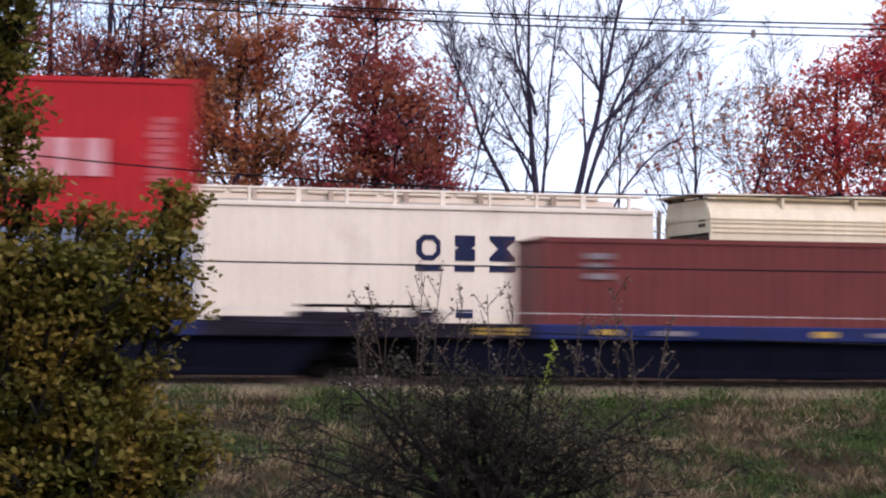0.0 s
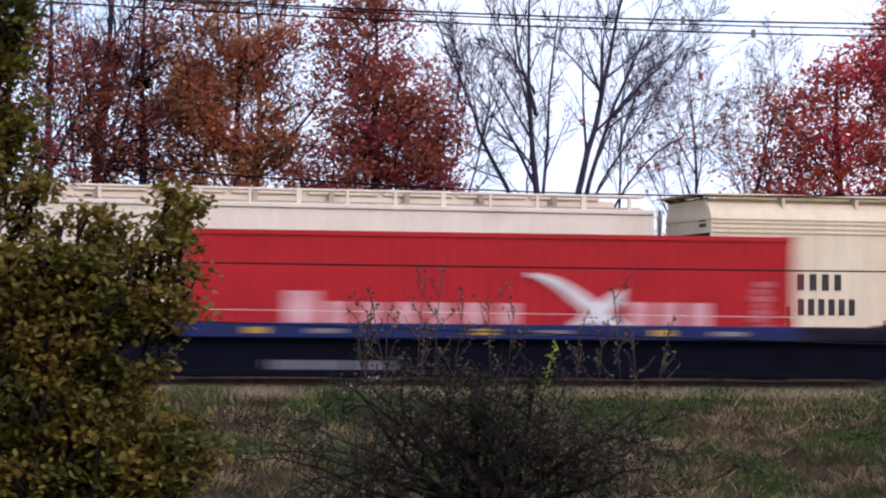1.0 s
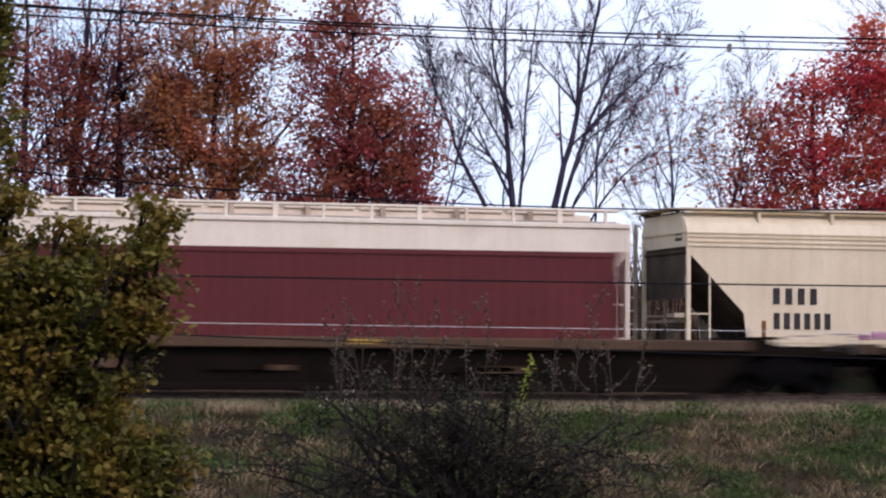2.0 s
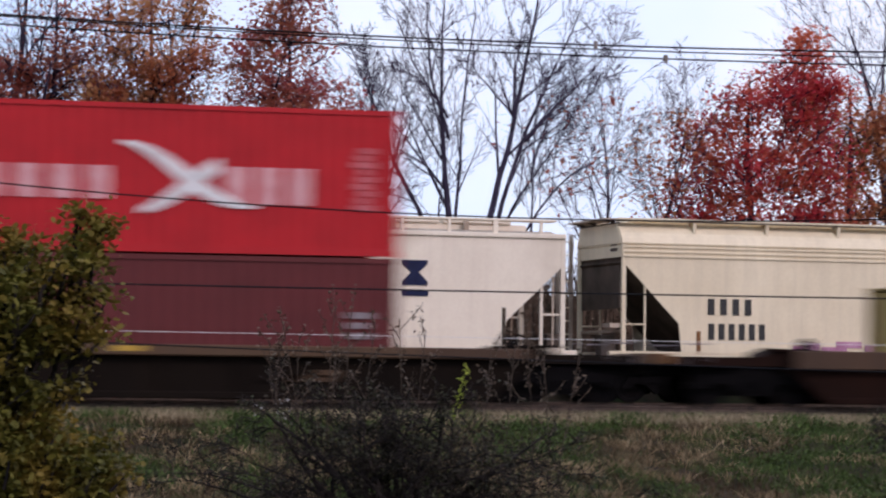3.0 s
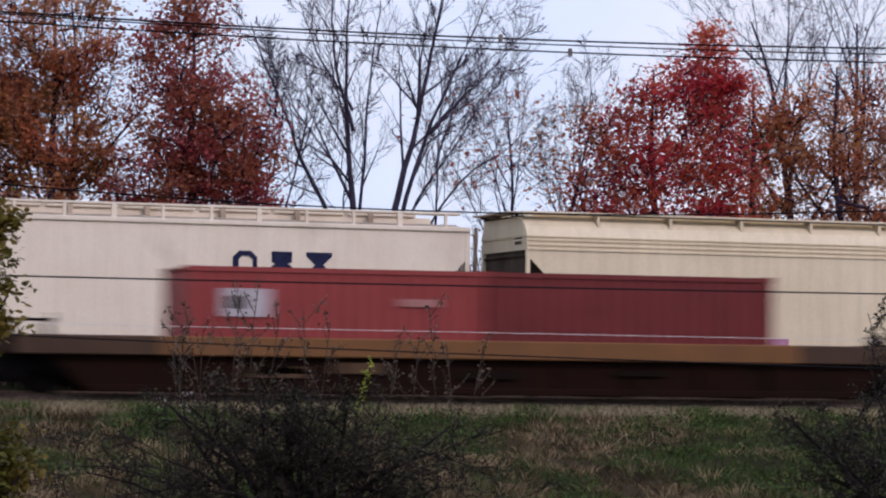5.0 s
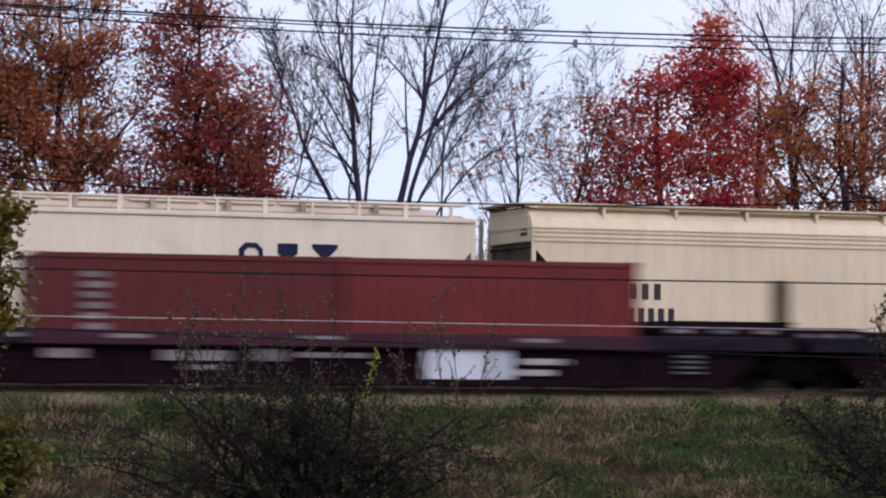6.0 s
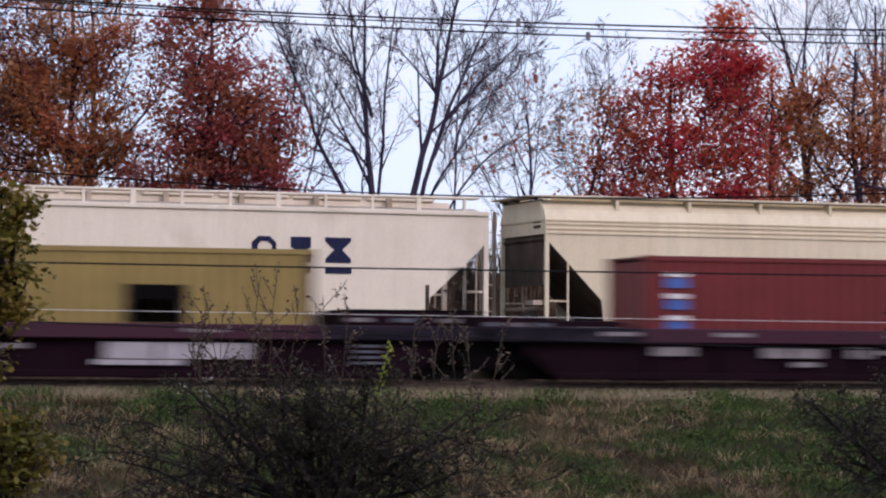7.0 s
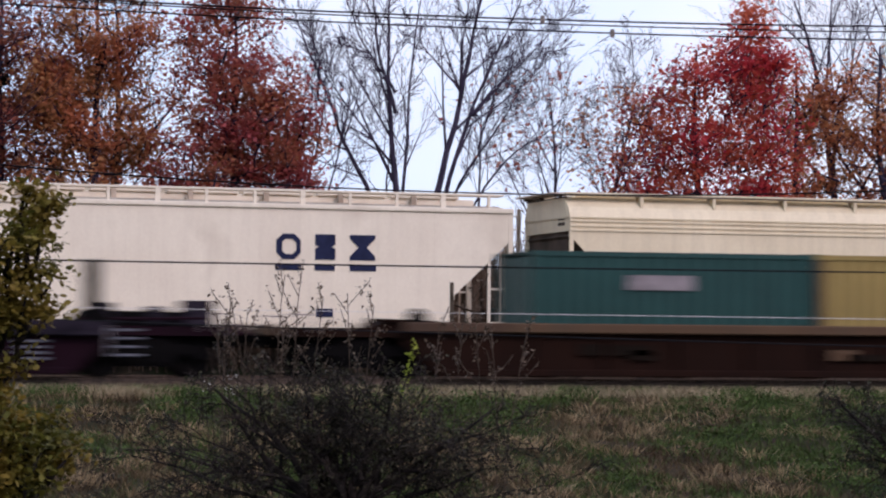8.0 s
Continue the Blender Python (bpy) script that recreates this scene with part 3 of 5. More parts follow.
# ---- the parked hopper cars on the rear track ----
def build_hopper(label, paint, length, eave, top, slope_top, slope_in, style):
    """A covered hopper; x = 0 at the left end of its side sheets, y = 0 on the track's centre."""
    h = thing("covered_hopper", label, "rail car")
    L, hw = length, 1.6
    low = 1.25
    outline = [(0, slope_top), (slope_in, 1.98), (slope_in + 0.08, low), (L - slope_in - 0.08, low), (L - slope_in, 1.98), (L, slope_top), (L, eave), (0, eave)]
    for sy in (-1, 1):
        y = hw * sy
        side = part("side_sheet", Shape().prism_y(outline, min(y, y - 0.05 * sy), max(y, y - 0.05 * sy)), paint, h)
        s = Shape()
        if style == "ribbed":
            n = round(L / 1.0)
            for k in range(1, n):
                xr = k * L / n
                zb = low + 0.05 if 2.6 < xr < L - 2.6 else 2.3
                if 1.0 < xr < L - 1.0:
                    s.prism_x([(y, zb), (y, eave - 0.06), (y + 0.004 * sy, eave - 0.07), (y + 0.004 * sy, zb + 0.01)], xr - 0.035, xr + 0.035)
            part("seam_strip", s, paint, side)
            part("top_chord", Shape().block(-0.02, L + 0.02, min(y - 0.06 * sy, y + 0.06 * sy), max(y - 0.06 * sy, y + 0.06 * sy), eave - 0.09, eave + 0.03, 0.02), paint, side)
        else:
            for k, z in enumerate((3.65, 3.76, 3.88, 3.97)):
                part("side_bead", Shape().prism_x([(y, z - 0.035), (y + 0.04 * sy, z - 0.02), (y + 0.04 * sy, z + 0.02), (y, z + 0.035)], 0.0, L), paint, side)
    for xa, d in ((0, 1), (L, -1)):
        # sloping end sheet, its shade painted in dark, and the flat panel above it
        a, b, c = (xa, slope_top), (xa + d * slope_in, 2.0), (xa + d * (slope_in + 0.95), low - 0.1)
        part("slope_sheet", Shape().prism_y([a, b, c, (c[0] + d * 0.1, low + 0.04), (b[0] + d * 0.1, 2.06), (a[0] + d * 0.1, slope_top + 0.04)], -hw + 0.06, hw - 0.06), M_HDARK, h, "sloping end sheet painted dark for its shade")
        part("end_panel", Shape().box(min(xa, xa + d * 0.05), max(xa, xa + d * 0.05), -hw + 0.055, hw - 0.055, slope_top + (0 if style == "ribbed" else 0.13), eave), paint, h)
    # roof
    if style == "ribbed":
        part("roof", Shape().prism_x([(-hw + 0.04, eave - 0.02), (hw - 0.04, eave - 0.02), (0.6, eave + 0.14), (-0.6, eave + 0.14)], 0.02, L - 0.02), M_ROOFDIRT, h)
        for sy in (-1, 1):
            y = 1.28 * sy
            board = part("running_board", Shape().block(0.25, L - 0.2, y - 0.24, y + 0.24, top - 0.07, top - 0.015, 0.012), paint, h, "pale steel running board")
            for k in range(round(L / 1.19)):
                xp = 0.85 + 1.19 * k
                if xp < L - 0.2:
                    part("board_post", Shape().box(xp - (0.06 if k % 3 == 0 else 0.035), xp + (0.06 if k % 3 == 0 else 0.035), y + 0.16 * sy, y + 0.235 * sy, eave, top - 0.06) if sy > 0 else
                         Shape().box(xp - (0.06 if k % 3 == 0 else 0.035), xp + (0.06 if k % 3 == 0 else 0.035), y - 0.235, y - 0.16, eave, top - 0.06), paint, board)
        coam = part("hatch_coaming", Shape().block(0.6, L - 0.6, -0.42, 0.42, eave + 0.1, top - 0.1, 0.02), paint, h)
        for k in range(8):
            xh = 0.9 + k * (L - 1.8) / 8
            part("hatch_cover", Shape().block(xh, xh + (L - 1.8) / 8 - 0.12, -0.5, 0.5, top - 0.1, top + 0.03 + 0.012 * (k % 3), 0.025), paint, coam)
            part("hatch_latch", Shape().box(xh + 0.5, xh + 0.62, -0.6, -0.5, eave + 0.12, top - 0.04), M_ROOFDIRT, coam)
    else:
        zr = top - 0.12
        arc = [(hw + 0.03, eave - 0.02), (hw - 0.02, eave + 0.1), (hw - 0.1, eave + 0.23), (hw - 0.22, eave + 0.36), (hw - 0.38, zr)]
        part("roof", Shape().prism_x([(-y, z) for y, z in arc] + arc[::-1] + [(hw + 0.03, eave - 0.05), (-hw - 0.03, eave - 0.05)], -0.03, L + 0.03), paint, h)
        for sy in (-1, 1):
            y = 1.25 * sy
            board = part("running_board", Shape().block(-0.1, L + 0.1, y - 0.29, y + 0.29, top - 0.05, top, 0.012), paint, h)
            # dark strip for the shadow line beneath the running board
            part("board_shadow_strip", Shape().box(-0.1, L + 0.1, min(y + 0.25 * sy, y + 0.275 * sy), max(y + 0.25 * sy, y + 0.275 * sy), top - 0.085, top - 0.051), M_HDARK, board, "dark strip painted as the running board's shadow")
            for k in range(8):
                xp = 1.95 + 1.98 * k
                if xp < L - 0.4:
                    a = [(1.1 * sy, top - 0.05), (1.52 * sy, top - 0.05), (1.5 * sy, eave + 0.2), (1.38 * sy, eave + 0.25), (1.25 * sy, zr - 0.02)]
                    part("board_bracket", Shape().prism_x(a if sy < 0 else a[::-1], xp - 0.035, xp + 0.035), paint, board)
        coam = part("hatch_coaming", Shape().block(0.5, L - 0.5, -0.4, 0.4, zr, top - 0.02, 0.02), paint, h)
        part("hatch_cover", Shape().block(0.6, L - 0.6, -0.48, 0.48, top - 0.03, top + 0.03, 0.02), paint, coam)
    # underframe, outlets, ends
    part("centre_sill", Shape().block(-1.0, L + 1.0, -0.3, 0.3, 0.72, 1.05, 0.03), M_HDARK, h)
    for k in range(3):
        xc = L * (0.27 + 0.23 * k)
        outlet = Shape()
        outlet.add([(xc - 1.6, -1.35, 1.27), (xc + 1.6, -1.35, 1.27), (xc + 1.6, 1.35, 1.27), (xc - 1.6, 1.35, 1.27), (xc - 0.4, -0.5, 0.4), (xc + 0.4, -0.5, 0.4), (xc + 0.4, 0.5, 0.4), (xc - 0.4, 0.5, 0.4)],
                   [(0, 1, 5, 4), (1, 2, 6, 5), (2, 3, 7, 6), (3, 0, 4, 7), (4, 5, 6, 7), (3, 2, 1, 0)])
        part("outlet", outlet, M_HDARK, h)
    for sy in (-1, 1):
        y = 1.52 * sy
        part("side_sill", Shape().block(-0.35, L + 0.35, y - 0.06, y + 0.06, 1.1, 1.28, 0.015), paint, h)
    for xa, d in ((0, 1), (L, -1)):
        part("end_platform", Shape().block(min(xa - d * 0.6, xa + d * 0.9), max(xa - d * 0.6, xa + d * 0.9), -1.5, 1.5, 1.05, 1.12, 0.01), M_HDARK, h)
        part("coupler", Shape().block(min(xa - d * 1.15, xa - d * 0.9), max(xa - d * 1.15, xa - d * 0.9), -0.1, 0.1, 0.75, 0.97, 0.02), M_BLACK, h)
        for sy in (-1, 1):
            y = 1.56 * sy
            part("corner_post", Shape().box(min(xa - d * 0.02, xa + d * 0.1), max(xa - d * 0.02, xa + d * 0.08), y - 0.05, y + 0.05, 1.12, eave), paint, h)
            if style == "ribbed":
                lad = part("ladder", Shape().box(min(xa + d * 0.56, xa + d * 0.63), max(xa + d * 0.56, xa + d * 0.63), y - 0.04, y + 0.04, 1.15, slope_top - 0.52), paint, h)
                part("ladder_stile", Shape().box(min(xa + d * 0.27, xa + d * 0.31), max(xa + d * 0.27, xa + d * 0.31), y - 0.02, y + 0.02, 1.2, slope_top - 0.3), M_ROOFDIRT, lad)
                for z in (1.32, 2.15):
                    part("rung", Shape().box(min(xa, xa + d * 0.56), max(xa, xa + d * 0.56), y - 0.02, y + 0.02, z - 0.025, z + 0.025), paint, lad)
                part("step_post", Shape().block(min(xa + d * 1.52, xa + d * 1.62), max(xa + d * 1.52, xa + d * 1.62), y - 0.05, y + 0.05, 1.2, 2.3, 0.01), M_TIE, h, "rust-brown upright")
            else:
                part("grab_post", Shape().tube([(xa + d * 0.6, y, 1.15), (xa + d * 0.6, y, 2.95)], 0.03, 6), paint, h)
                part("rung", Shape().tube([(xa, y, 1.95), (xa + d * 0.6, y, 1.95)], 0.02, 6), paint, h)
        if style != "ribbed":
            part("end_lip", Shape().block(min(xa - d * 0.06, xa + d * 0.01), max(xa - d * 0.06, xa + d * 0.01), -1.35, 1.45, eave + 0.46, eave + 0.5, 0.01), M_HDARK, h, "dark rim under the roof end")
            part("end_gable", Shape().prism_x([(-1.5, eave - 0.02), (1.5, eave - 0.02), (1.4, eave + 0.46), (-1.3, eave + 0.46)], min(xa - d * 0.045, xa - d * 0.032), max(xa - d * 0.045, xa - d * 0.032)), paint, h)
            walk_end = part("end_crossover", Shape().block(min(xa - d * 0.4, xa + d * 0.2), max(xa - d * 0.4, xa + d * 0.2), -1.3, 1.3, top - 0.05, top - 0.005, 0.012), M_ROOFDIRT, h, "dusty crossover board at the roof end")
            for q in (-1.1, 0.2, 1.1):
                part("bracket", Shape().prism_y([(xa - d * 0.04, top - 0.05), (xa - d * 0.3, top - 0.05), (xa - d * 0.04, top - 0.14)], q - 0.025, q + 0.025), M_HDARK, walk_end)
            # added dark sheet that stands for the shade under the end panel
            part("end_shade_sheet", Shape().box(min(xa + d * 0.06, xa + d * 0.1), max(xa + d * 0.06, xa + d * 0.1), -1.2, 1.5, 2.35, slope_top + 0.14), M_HDARK, h, "added dark sheet for the shade under the end panel")
            part("end_beam", Shape().block(min(xa + d * 0.02, xa + d * 0.16), max(xa + d * 0.02, xa + d * 0.16), -1.45, 1.45, 1.74, 1.82, 0.012), M_ROOFDIRT, h)
            part("end_step", Shape().box(min(xa - d * 0.3, xa + d * 0.05), max(xa - d * 0.3, xa + d * 0.05), -1.5, -0.95, 1.86, 1.97), M_ROOFDIRT, h)
            for k in range(2):
                part("text_bar", Shape().box(min(xa, xa - d * 0.015), max(xa, xa - d * 0.015), -1.2, -0.75, eave - 0.08 - 0.14 * k, eave - 0.0 - 0.14 * k), M_HDARK, h, "small dark plain text bar")
            lad = part("end_ladder", Shape().box(min(xa - d * 0.66, xa - d * 0.58), max(xa - d * 0.66, xa - d * 0.58), 1.4, 1.48, 1.12, eave + 0.3), M_ROOFDIRT, h)
            part("ladder_stile", Shape().box(min(xa - d * 0.3, xa - d * 0.22), max(xa - d * 0.3, xa - d * 0.22), 1.4, 1.48, 1.12, eave + 0.3), M_ROOFDIRT, lad)
            for k in range(9):
                part("rung", Shape().tube([(xa - d * 0.62, 1.44, 1.4 + 0.34 * k), (xa - d * 0.26, 1.44, 1.4 + 0.34 * k)], 0.018, 6), paint, lad)
        box_ = part("brake_box", Shape().block(min(xa - d * 0.25, xa + d * 0.15), max(xa - d * 0.25, xa + d * 0.15), -0.75, -0.35, 1.12, 1.7, 0.03), M_HDARK, h)
        part("brake_pipe", Shape().tube([(xa - d * 0.1, -0.5, 1.5), (xa + d * 0.3, 0.3, 1.6), (xa + d * 0.9, 0.9, 1.9)], 0.03, 6), M_HDARK, box_)
    truck_parts(h, 1.4, 0.0)
    truck_parts(h, L - 1.4, 0.0)
    return h


def bars(parent, name, material, x, z, groups, label):
    """Plain bars standing in for lettering: groups of (x0, x1, z0, z1) from (x, z)."""
    for a, b, c, d in groups:
        part(name, Shape().box(x + a, x + b, -1.625, -1.6, z + c, z + d), material, parent, label)


white_hopper = build_hopper("off-white covered hopper with navy marks, parked on the rear track", M_HWHITE, 16.9, 4.10, 4.5, 3.38, 1.5, "ribbed")
white_hopper.matrix_world = REAR @ pose(2.28 - 20.11, 0, 0)
for x0, wd in ((10.86, 0.64), (11.84, 0.5), (12.72, 0.66)):
    bars(white_hopper, "underline", M_NAVY, x0, 2.82, [(0.0, wd, -0.28, -0.15)], "navy underline bar")
def emblem(outline, x, label):
    part("emblem", Shape().prism_y([(x + a, 2.80 + b) for a, b in outline], -1.625, -1.6), M_NAVY, white_hopper, label)


# plain navy shapes: an octagon ring in two halves, a waisted slab, an hourglass
emblem([(0.18, 0.0), (0.46, 0.0), (0.62, 0.15), (0.62, 0.31), (0.52, 0.31), (0.52, 0.22), (0.42, 0.12), (0.24, 0.12), (0.16, 0.2), (0.16, 0.31), (0.02, 0.31), (0.02, 0.16)], 10.86, "plain navy ring half")
emblem([(0.02, 0.31), (0.16, 0.31), (0.16, 0.4), (0.24, 0.49), (0.42, 0.49), (0.52, 0.4), (0.52, 0.31), (0.62, 0.31), (0.62, 0.46), (0.46, 0.61), (0.18, 0.61), (0.02, 0.46)], 10.86, "plain navy ring half")
emblem([(0.08, 0.0), (0.58, 0.0), (0.58, 0.26), (0.48, 0.31), (0.58, 0.36), (0.58, 0.61), (0.08, 0.61), (0.08, 0.36), (0.18, 0.31), (0.08, 0.26)], 11.77, "plain navy waisted slab")
emblem([(0.02, 0.0), (0.66, 0.0), (0.66, 0.09), (0.44, 0.31), (0.66, 0.52), (0.66, 0.61), (0.02, 0.61), (0.02, 0.52), (0.24, 0.31), (0.02, 0.09)], 12.7, "plain navy hourglass")
bars(white_hopper, "data_panel", M_NAVY, 11.88, 1.42, [(0, 0.42, 0, 0.2)], "small dark data panel")
cream_hopper = build_hopper("cream covered hopper with black number bars, parked on the rear track", M_HCREAM, 17.0, 4.0, 4.6, 3.5, 1.5, "beaded")
cream_hopper.matrix_world = REAR @ pose(20.72 - 20.11, 0, 0)
bars(cream_hopper, "reporting_bar", M_BLACKMARK, 2.28, 2.22, [(0.335 * k, 0.335 * k + 0.17, 0, 0.4) for k in range(4)], "black stencilled bar")
bars(cream_hopper, "number_bar", M_BLACKMARK, 2.3, 1.6, [(0.275 * k, 0.275 * k + 0.15, 0, 0.4) for k in range(6)], "black stencilled number bar")
bars(cream_hopper, "graffiti", M_GRAFF, 4.6, 1.36, [(0, 0.3, 0.0, 0.12), (0.35, 0.75, 0.02, 0.2), (0.8, 1.5, 0.0, 0.1), (1.2, 1.9, 0.08, 0.24), (2.0, 2.6, 0.0, 0.16)], "faded pink spray-painted scrawl")

bars(cream_hopper, "rust_strip", W_ORANGE, 1.98, 1.3, [(0, 0.1, 0, 0.5)], "narrow rust-orange strip")

# ---- the passing train: containers and well cars, each with its place along the train ----
SPEED, CHECK = 26.106, 0.87     # metres a second; the train checks by CHECK metres between 3.7 and 3.8 s
FACE = TRACK_Y - 1.219
MOVERS = []     # (thing, x at 0 s, y, z)


def emblem_marks():
    """White blocks and a crossing swoosh in place of the big lettering on a red container."""
    blocks = [("letter_block", M_LETTER, 1.9, 2.55, 1.02, 1.86, "white painted block")]
    for k in range(6):
        blocks.append(("letter_block", M_LETTER, 2.72 + 0.68 * k, 3.1 + 0.68 * k, 1.02, 1.66, ""))
    for k in range(3):
        blocks.append(("letter_block", M_LETTER, 8.8 + 0.62 * k, 9.18 + 0.62 * k, 0.98, 1.7, ""))
    for k in range(9):
        blocks.append(("side_text", M_PINK, 11.3 + 0.06 * (k % 3), 11.72 - 0.1 * (k % 2), 0.9 + 0.14 * k, 1.02 + 0.14 * k, "stacked plain bars of small text"))
    return blocks


def add_swoosh(c, drop=0.0):
    for sgn in (1, -1):
        top, bot = [], []
        for k in range(13):
            u = k / 12
            x = 6.75 + 2.6 * u
            z = 1.45 + drop + sgn * 0.68 * math.cos(math.pi * u) * (1 - 0.25 * u)
            t = 0.04 + 0.135 * math.sin(math.pi * u) ** 1.5
            top.append((x, z + t))
            bot.append((x, z - t))
        if sgn < 0:
            top, bot = [(x + 0.15, z) for x, z in top[1:9]], [(x + 0.15, z) for x, z in bot[1:9]]
        y = -0.014 if sgn > 0 else -0.017
        m = len(top)
        pts = [(x, y, z) for x, z in bot + top] + [(x, 0.02, z) for x, z in bot + top]
        fs = [(k, k + 1, m + k + 1, m + k) for k in range(m - 1)] + [(k + 1, k, 2 * m + k, 2 * m + k + 1) for k in range(m - 1)]
        fs += [(m + k, m + k + 1, 3 * m + k + 1, 3 * m + k) for k in range(m - 1)]
        s = Shape().add(pts, fs)
        part("swoosh", s, M_WHITE, c, "white crossing swoosh shape")


def load(ob, s, z):
    MOVERS.append((ob, s, FACE, z))
    return ob


def text_stack(x, z, n=5, w=0.5, m=None):
    return [("text_bar", m or M_DIMWHITE, x, x + w - 0.08 * (k % 2), z + 0.2 * k, z + 0.2 * k + 0.12, "stacked plain bars of small text") for k in range(n)]


def vent_panel(x=2.52):
    return [("dark_panel", M_BLACK, x, x + 1.1, 0.98, 1.7, "dark square panel"), ("panel_bar", M_PANEL, x + 0.14, x + 0.96, 1.0, 1.42, "dull olive lower panel"),
            ("panel_rim", M_TIE, x - 0.05, x, 0.96, 1.72, ""), ("panel_rim", M_TIE, x + 1.1, x + 1.15, 0.96, 1.72, "")]


F40, F20 = 12.19, 6.06
FLOOR, LOW, LOWEST = 0.25, 0.15, 0.09
RED_LABEL = "bright red container with white emblem"
A, B, C, D, E, F_, H, I, J, K, L_, N = -5.81, 13.19, 32.32, 55.35, 78.2, 101.22, 120.28, 139.43, 162.48, 181.62, 200.66, 223.83

load(build_container("slate blue container under a bright red one", F40, 2.591, C_SLATE), A, FLOOR)
top_red = load(build_container(RED_LABEL + ", stacked on a slate blue one", F40, 2.896, C_RED, emblem_marks()), A, FLOOR + 2.6)
add_swoosh(top_red)
load(build_container("oxide brown container riding low in a blue well car", F40, 2.591, C_BROWN, text_stack(0.95, 1.75, 3)), B, FLOOR)
c = load(build_container(RED_LABEL + ", low in a blue well car", F40, 2.75, C_RED, [(n, m, a, b, z0 - 0.3, z1 - 0.3, l) for n, m, a, b, z0, z1, l in emblem_marks()]), C, 0.16)
add_swoosh(c, -0.2)
load(build_container("dark maroon container with a column of pale text bars", F40, 2.591, C_MAROON, text_stack(1.02, 0.8, 8, 0.46, M_SPRAY)), D, FLOOR)
load(build_container("oxide brown container under a bright red one", F40, 2.591, C_MAROON, text_stack(11.2, 1.0, 3)), E, FLOOR)
c = load(build_container(RED_LABEL + ", stacked on a brown one", F40, 2.896, C_RED, emblem_marks()), E, FLOOR + 2.6)
add_swoosh(c)
tan = "mustard tan short container with a dark square panel"
load(build_container(tan, F20, 2.438, C_TAN, vent_panel(2.62), W_BROWN), F_, LOWEST)
load(build_container("strong blue short container with a white label", F20, 2.438, C_BLUE, [("label", M_WHITE, 0.72, 1.37, 1.6, 1.98, "white label")]), F_ + 6.13, LOWEST)
load(build_container(tan, F20, 2.438, C_TAN, vent_panel(2.59), W_BROWN), H, LOWEST)
load(build_container(tan, F20, 2.438, C_TAN, vent_panel(2.57), W_BROWN), H + 6.13, LOWEST)
load(build_container("weathered red short container with a white label", F20, 2.438, C_DULLRED, [("label", M_SPRAY, 0.72, 1.68, 1.45, 2.0, "white label"), ("text_bar", M_DULLTEXT, 4.3, 5.1, 1.7, 1.85, "faded text bar"), ("text_bar", M_DULLTEXT, 0.85, 1.2, 1.6, 1.85, "grey smudge on the label")]), I, LOWEST)
load(build_container("red oxide short container", F20, 2.438, C_RUSTRED), I + 6.13, LOWEST)
load(build_container("red oxide short container with pale text bars", F20, 2.438, C_MAROON, text_stack(0.95, 0.95, 6)), J, LOW)
load(build_container("red oxide short container, plain sided", F20, 2.438, C_RUSTRED), J + 6.13, LOW)
load(build_container(tan, F20, 2.438, C_TAN, vent_panel(2.51), W_BROWN), K, LOW)
load(build_container(tan, F20, 2.438, C_TAN, vent_panel(2.41), W_BROWN), K + 6.13, LOW)
stripes = [("stripe", M_WHITE if k in (5,) else (M_BLUEMARK if k % 2 == 0 else M_WHITE), 0.45, 0.9, 0.9 + 0.22 * k, 0.9 + 0.22 * k + (0.19 if k % 2 == 0 else 0.1), "blue and white stripe") for k in range(6)]
load(build_container("red oxide short container with a blue and white striped mark", F20, 2.438, C_RUSTRED, stripes), L_, LOW)
load(build_container(tan, F20, 2.438, C_TAN, vent_panel(2.39), W_BROWN), L_ + 6.13, LOW)
load(build_container("dark teal green short container with a grey white bar", F20, 2.438, C_GREEN, [("logo_bar", M_DIMWHITE, 2.05, 3.45, 1.66, 1.96, "grey white plain bar")]), N, LOW)
load(build_container(tan, F20, 2.438, C_TAN, vent_panel(), W_BROWN), N + 6.13, LOW)

ART, CPL = 3.455, 5.3


def blue_marks():
    m = []
    for x in (-1.3, -0.72):
        m.append(("yellow_mark", M_YMARK, x, x + 0.28, 0.88, 1.02, "yellow marking"))
    for x in (1.1, 5.6, 9.2):
        m += [("yellow_mark", M_YMARK, x, x + 0.4, 0.89, 1.01, "yellow marking"), ("pale_mark", M_DIMWHITE, x + 1.2, x + 1.9, 0.9, 0.99, "small pale text bar")]
    return m


def rust_marks(seed):
    r = random.Random(seed)
    m = []
    for k in range(7):
        x = r.uniform(0.2, 11.0)
        z = r.uniform(0.35, 0.5)
        m.append(("worn_patch", r.choice((W_BROWN, G_BROWN)), x, x + r.uniform(0.4, 1.3), z, z + r.uniform(0.1, 0.24), "rust-worn patch"))
    return m


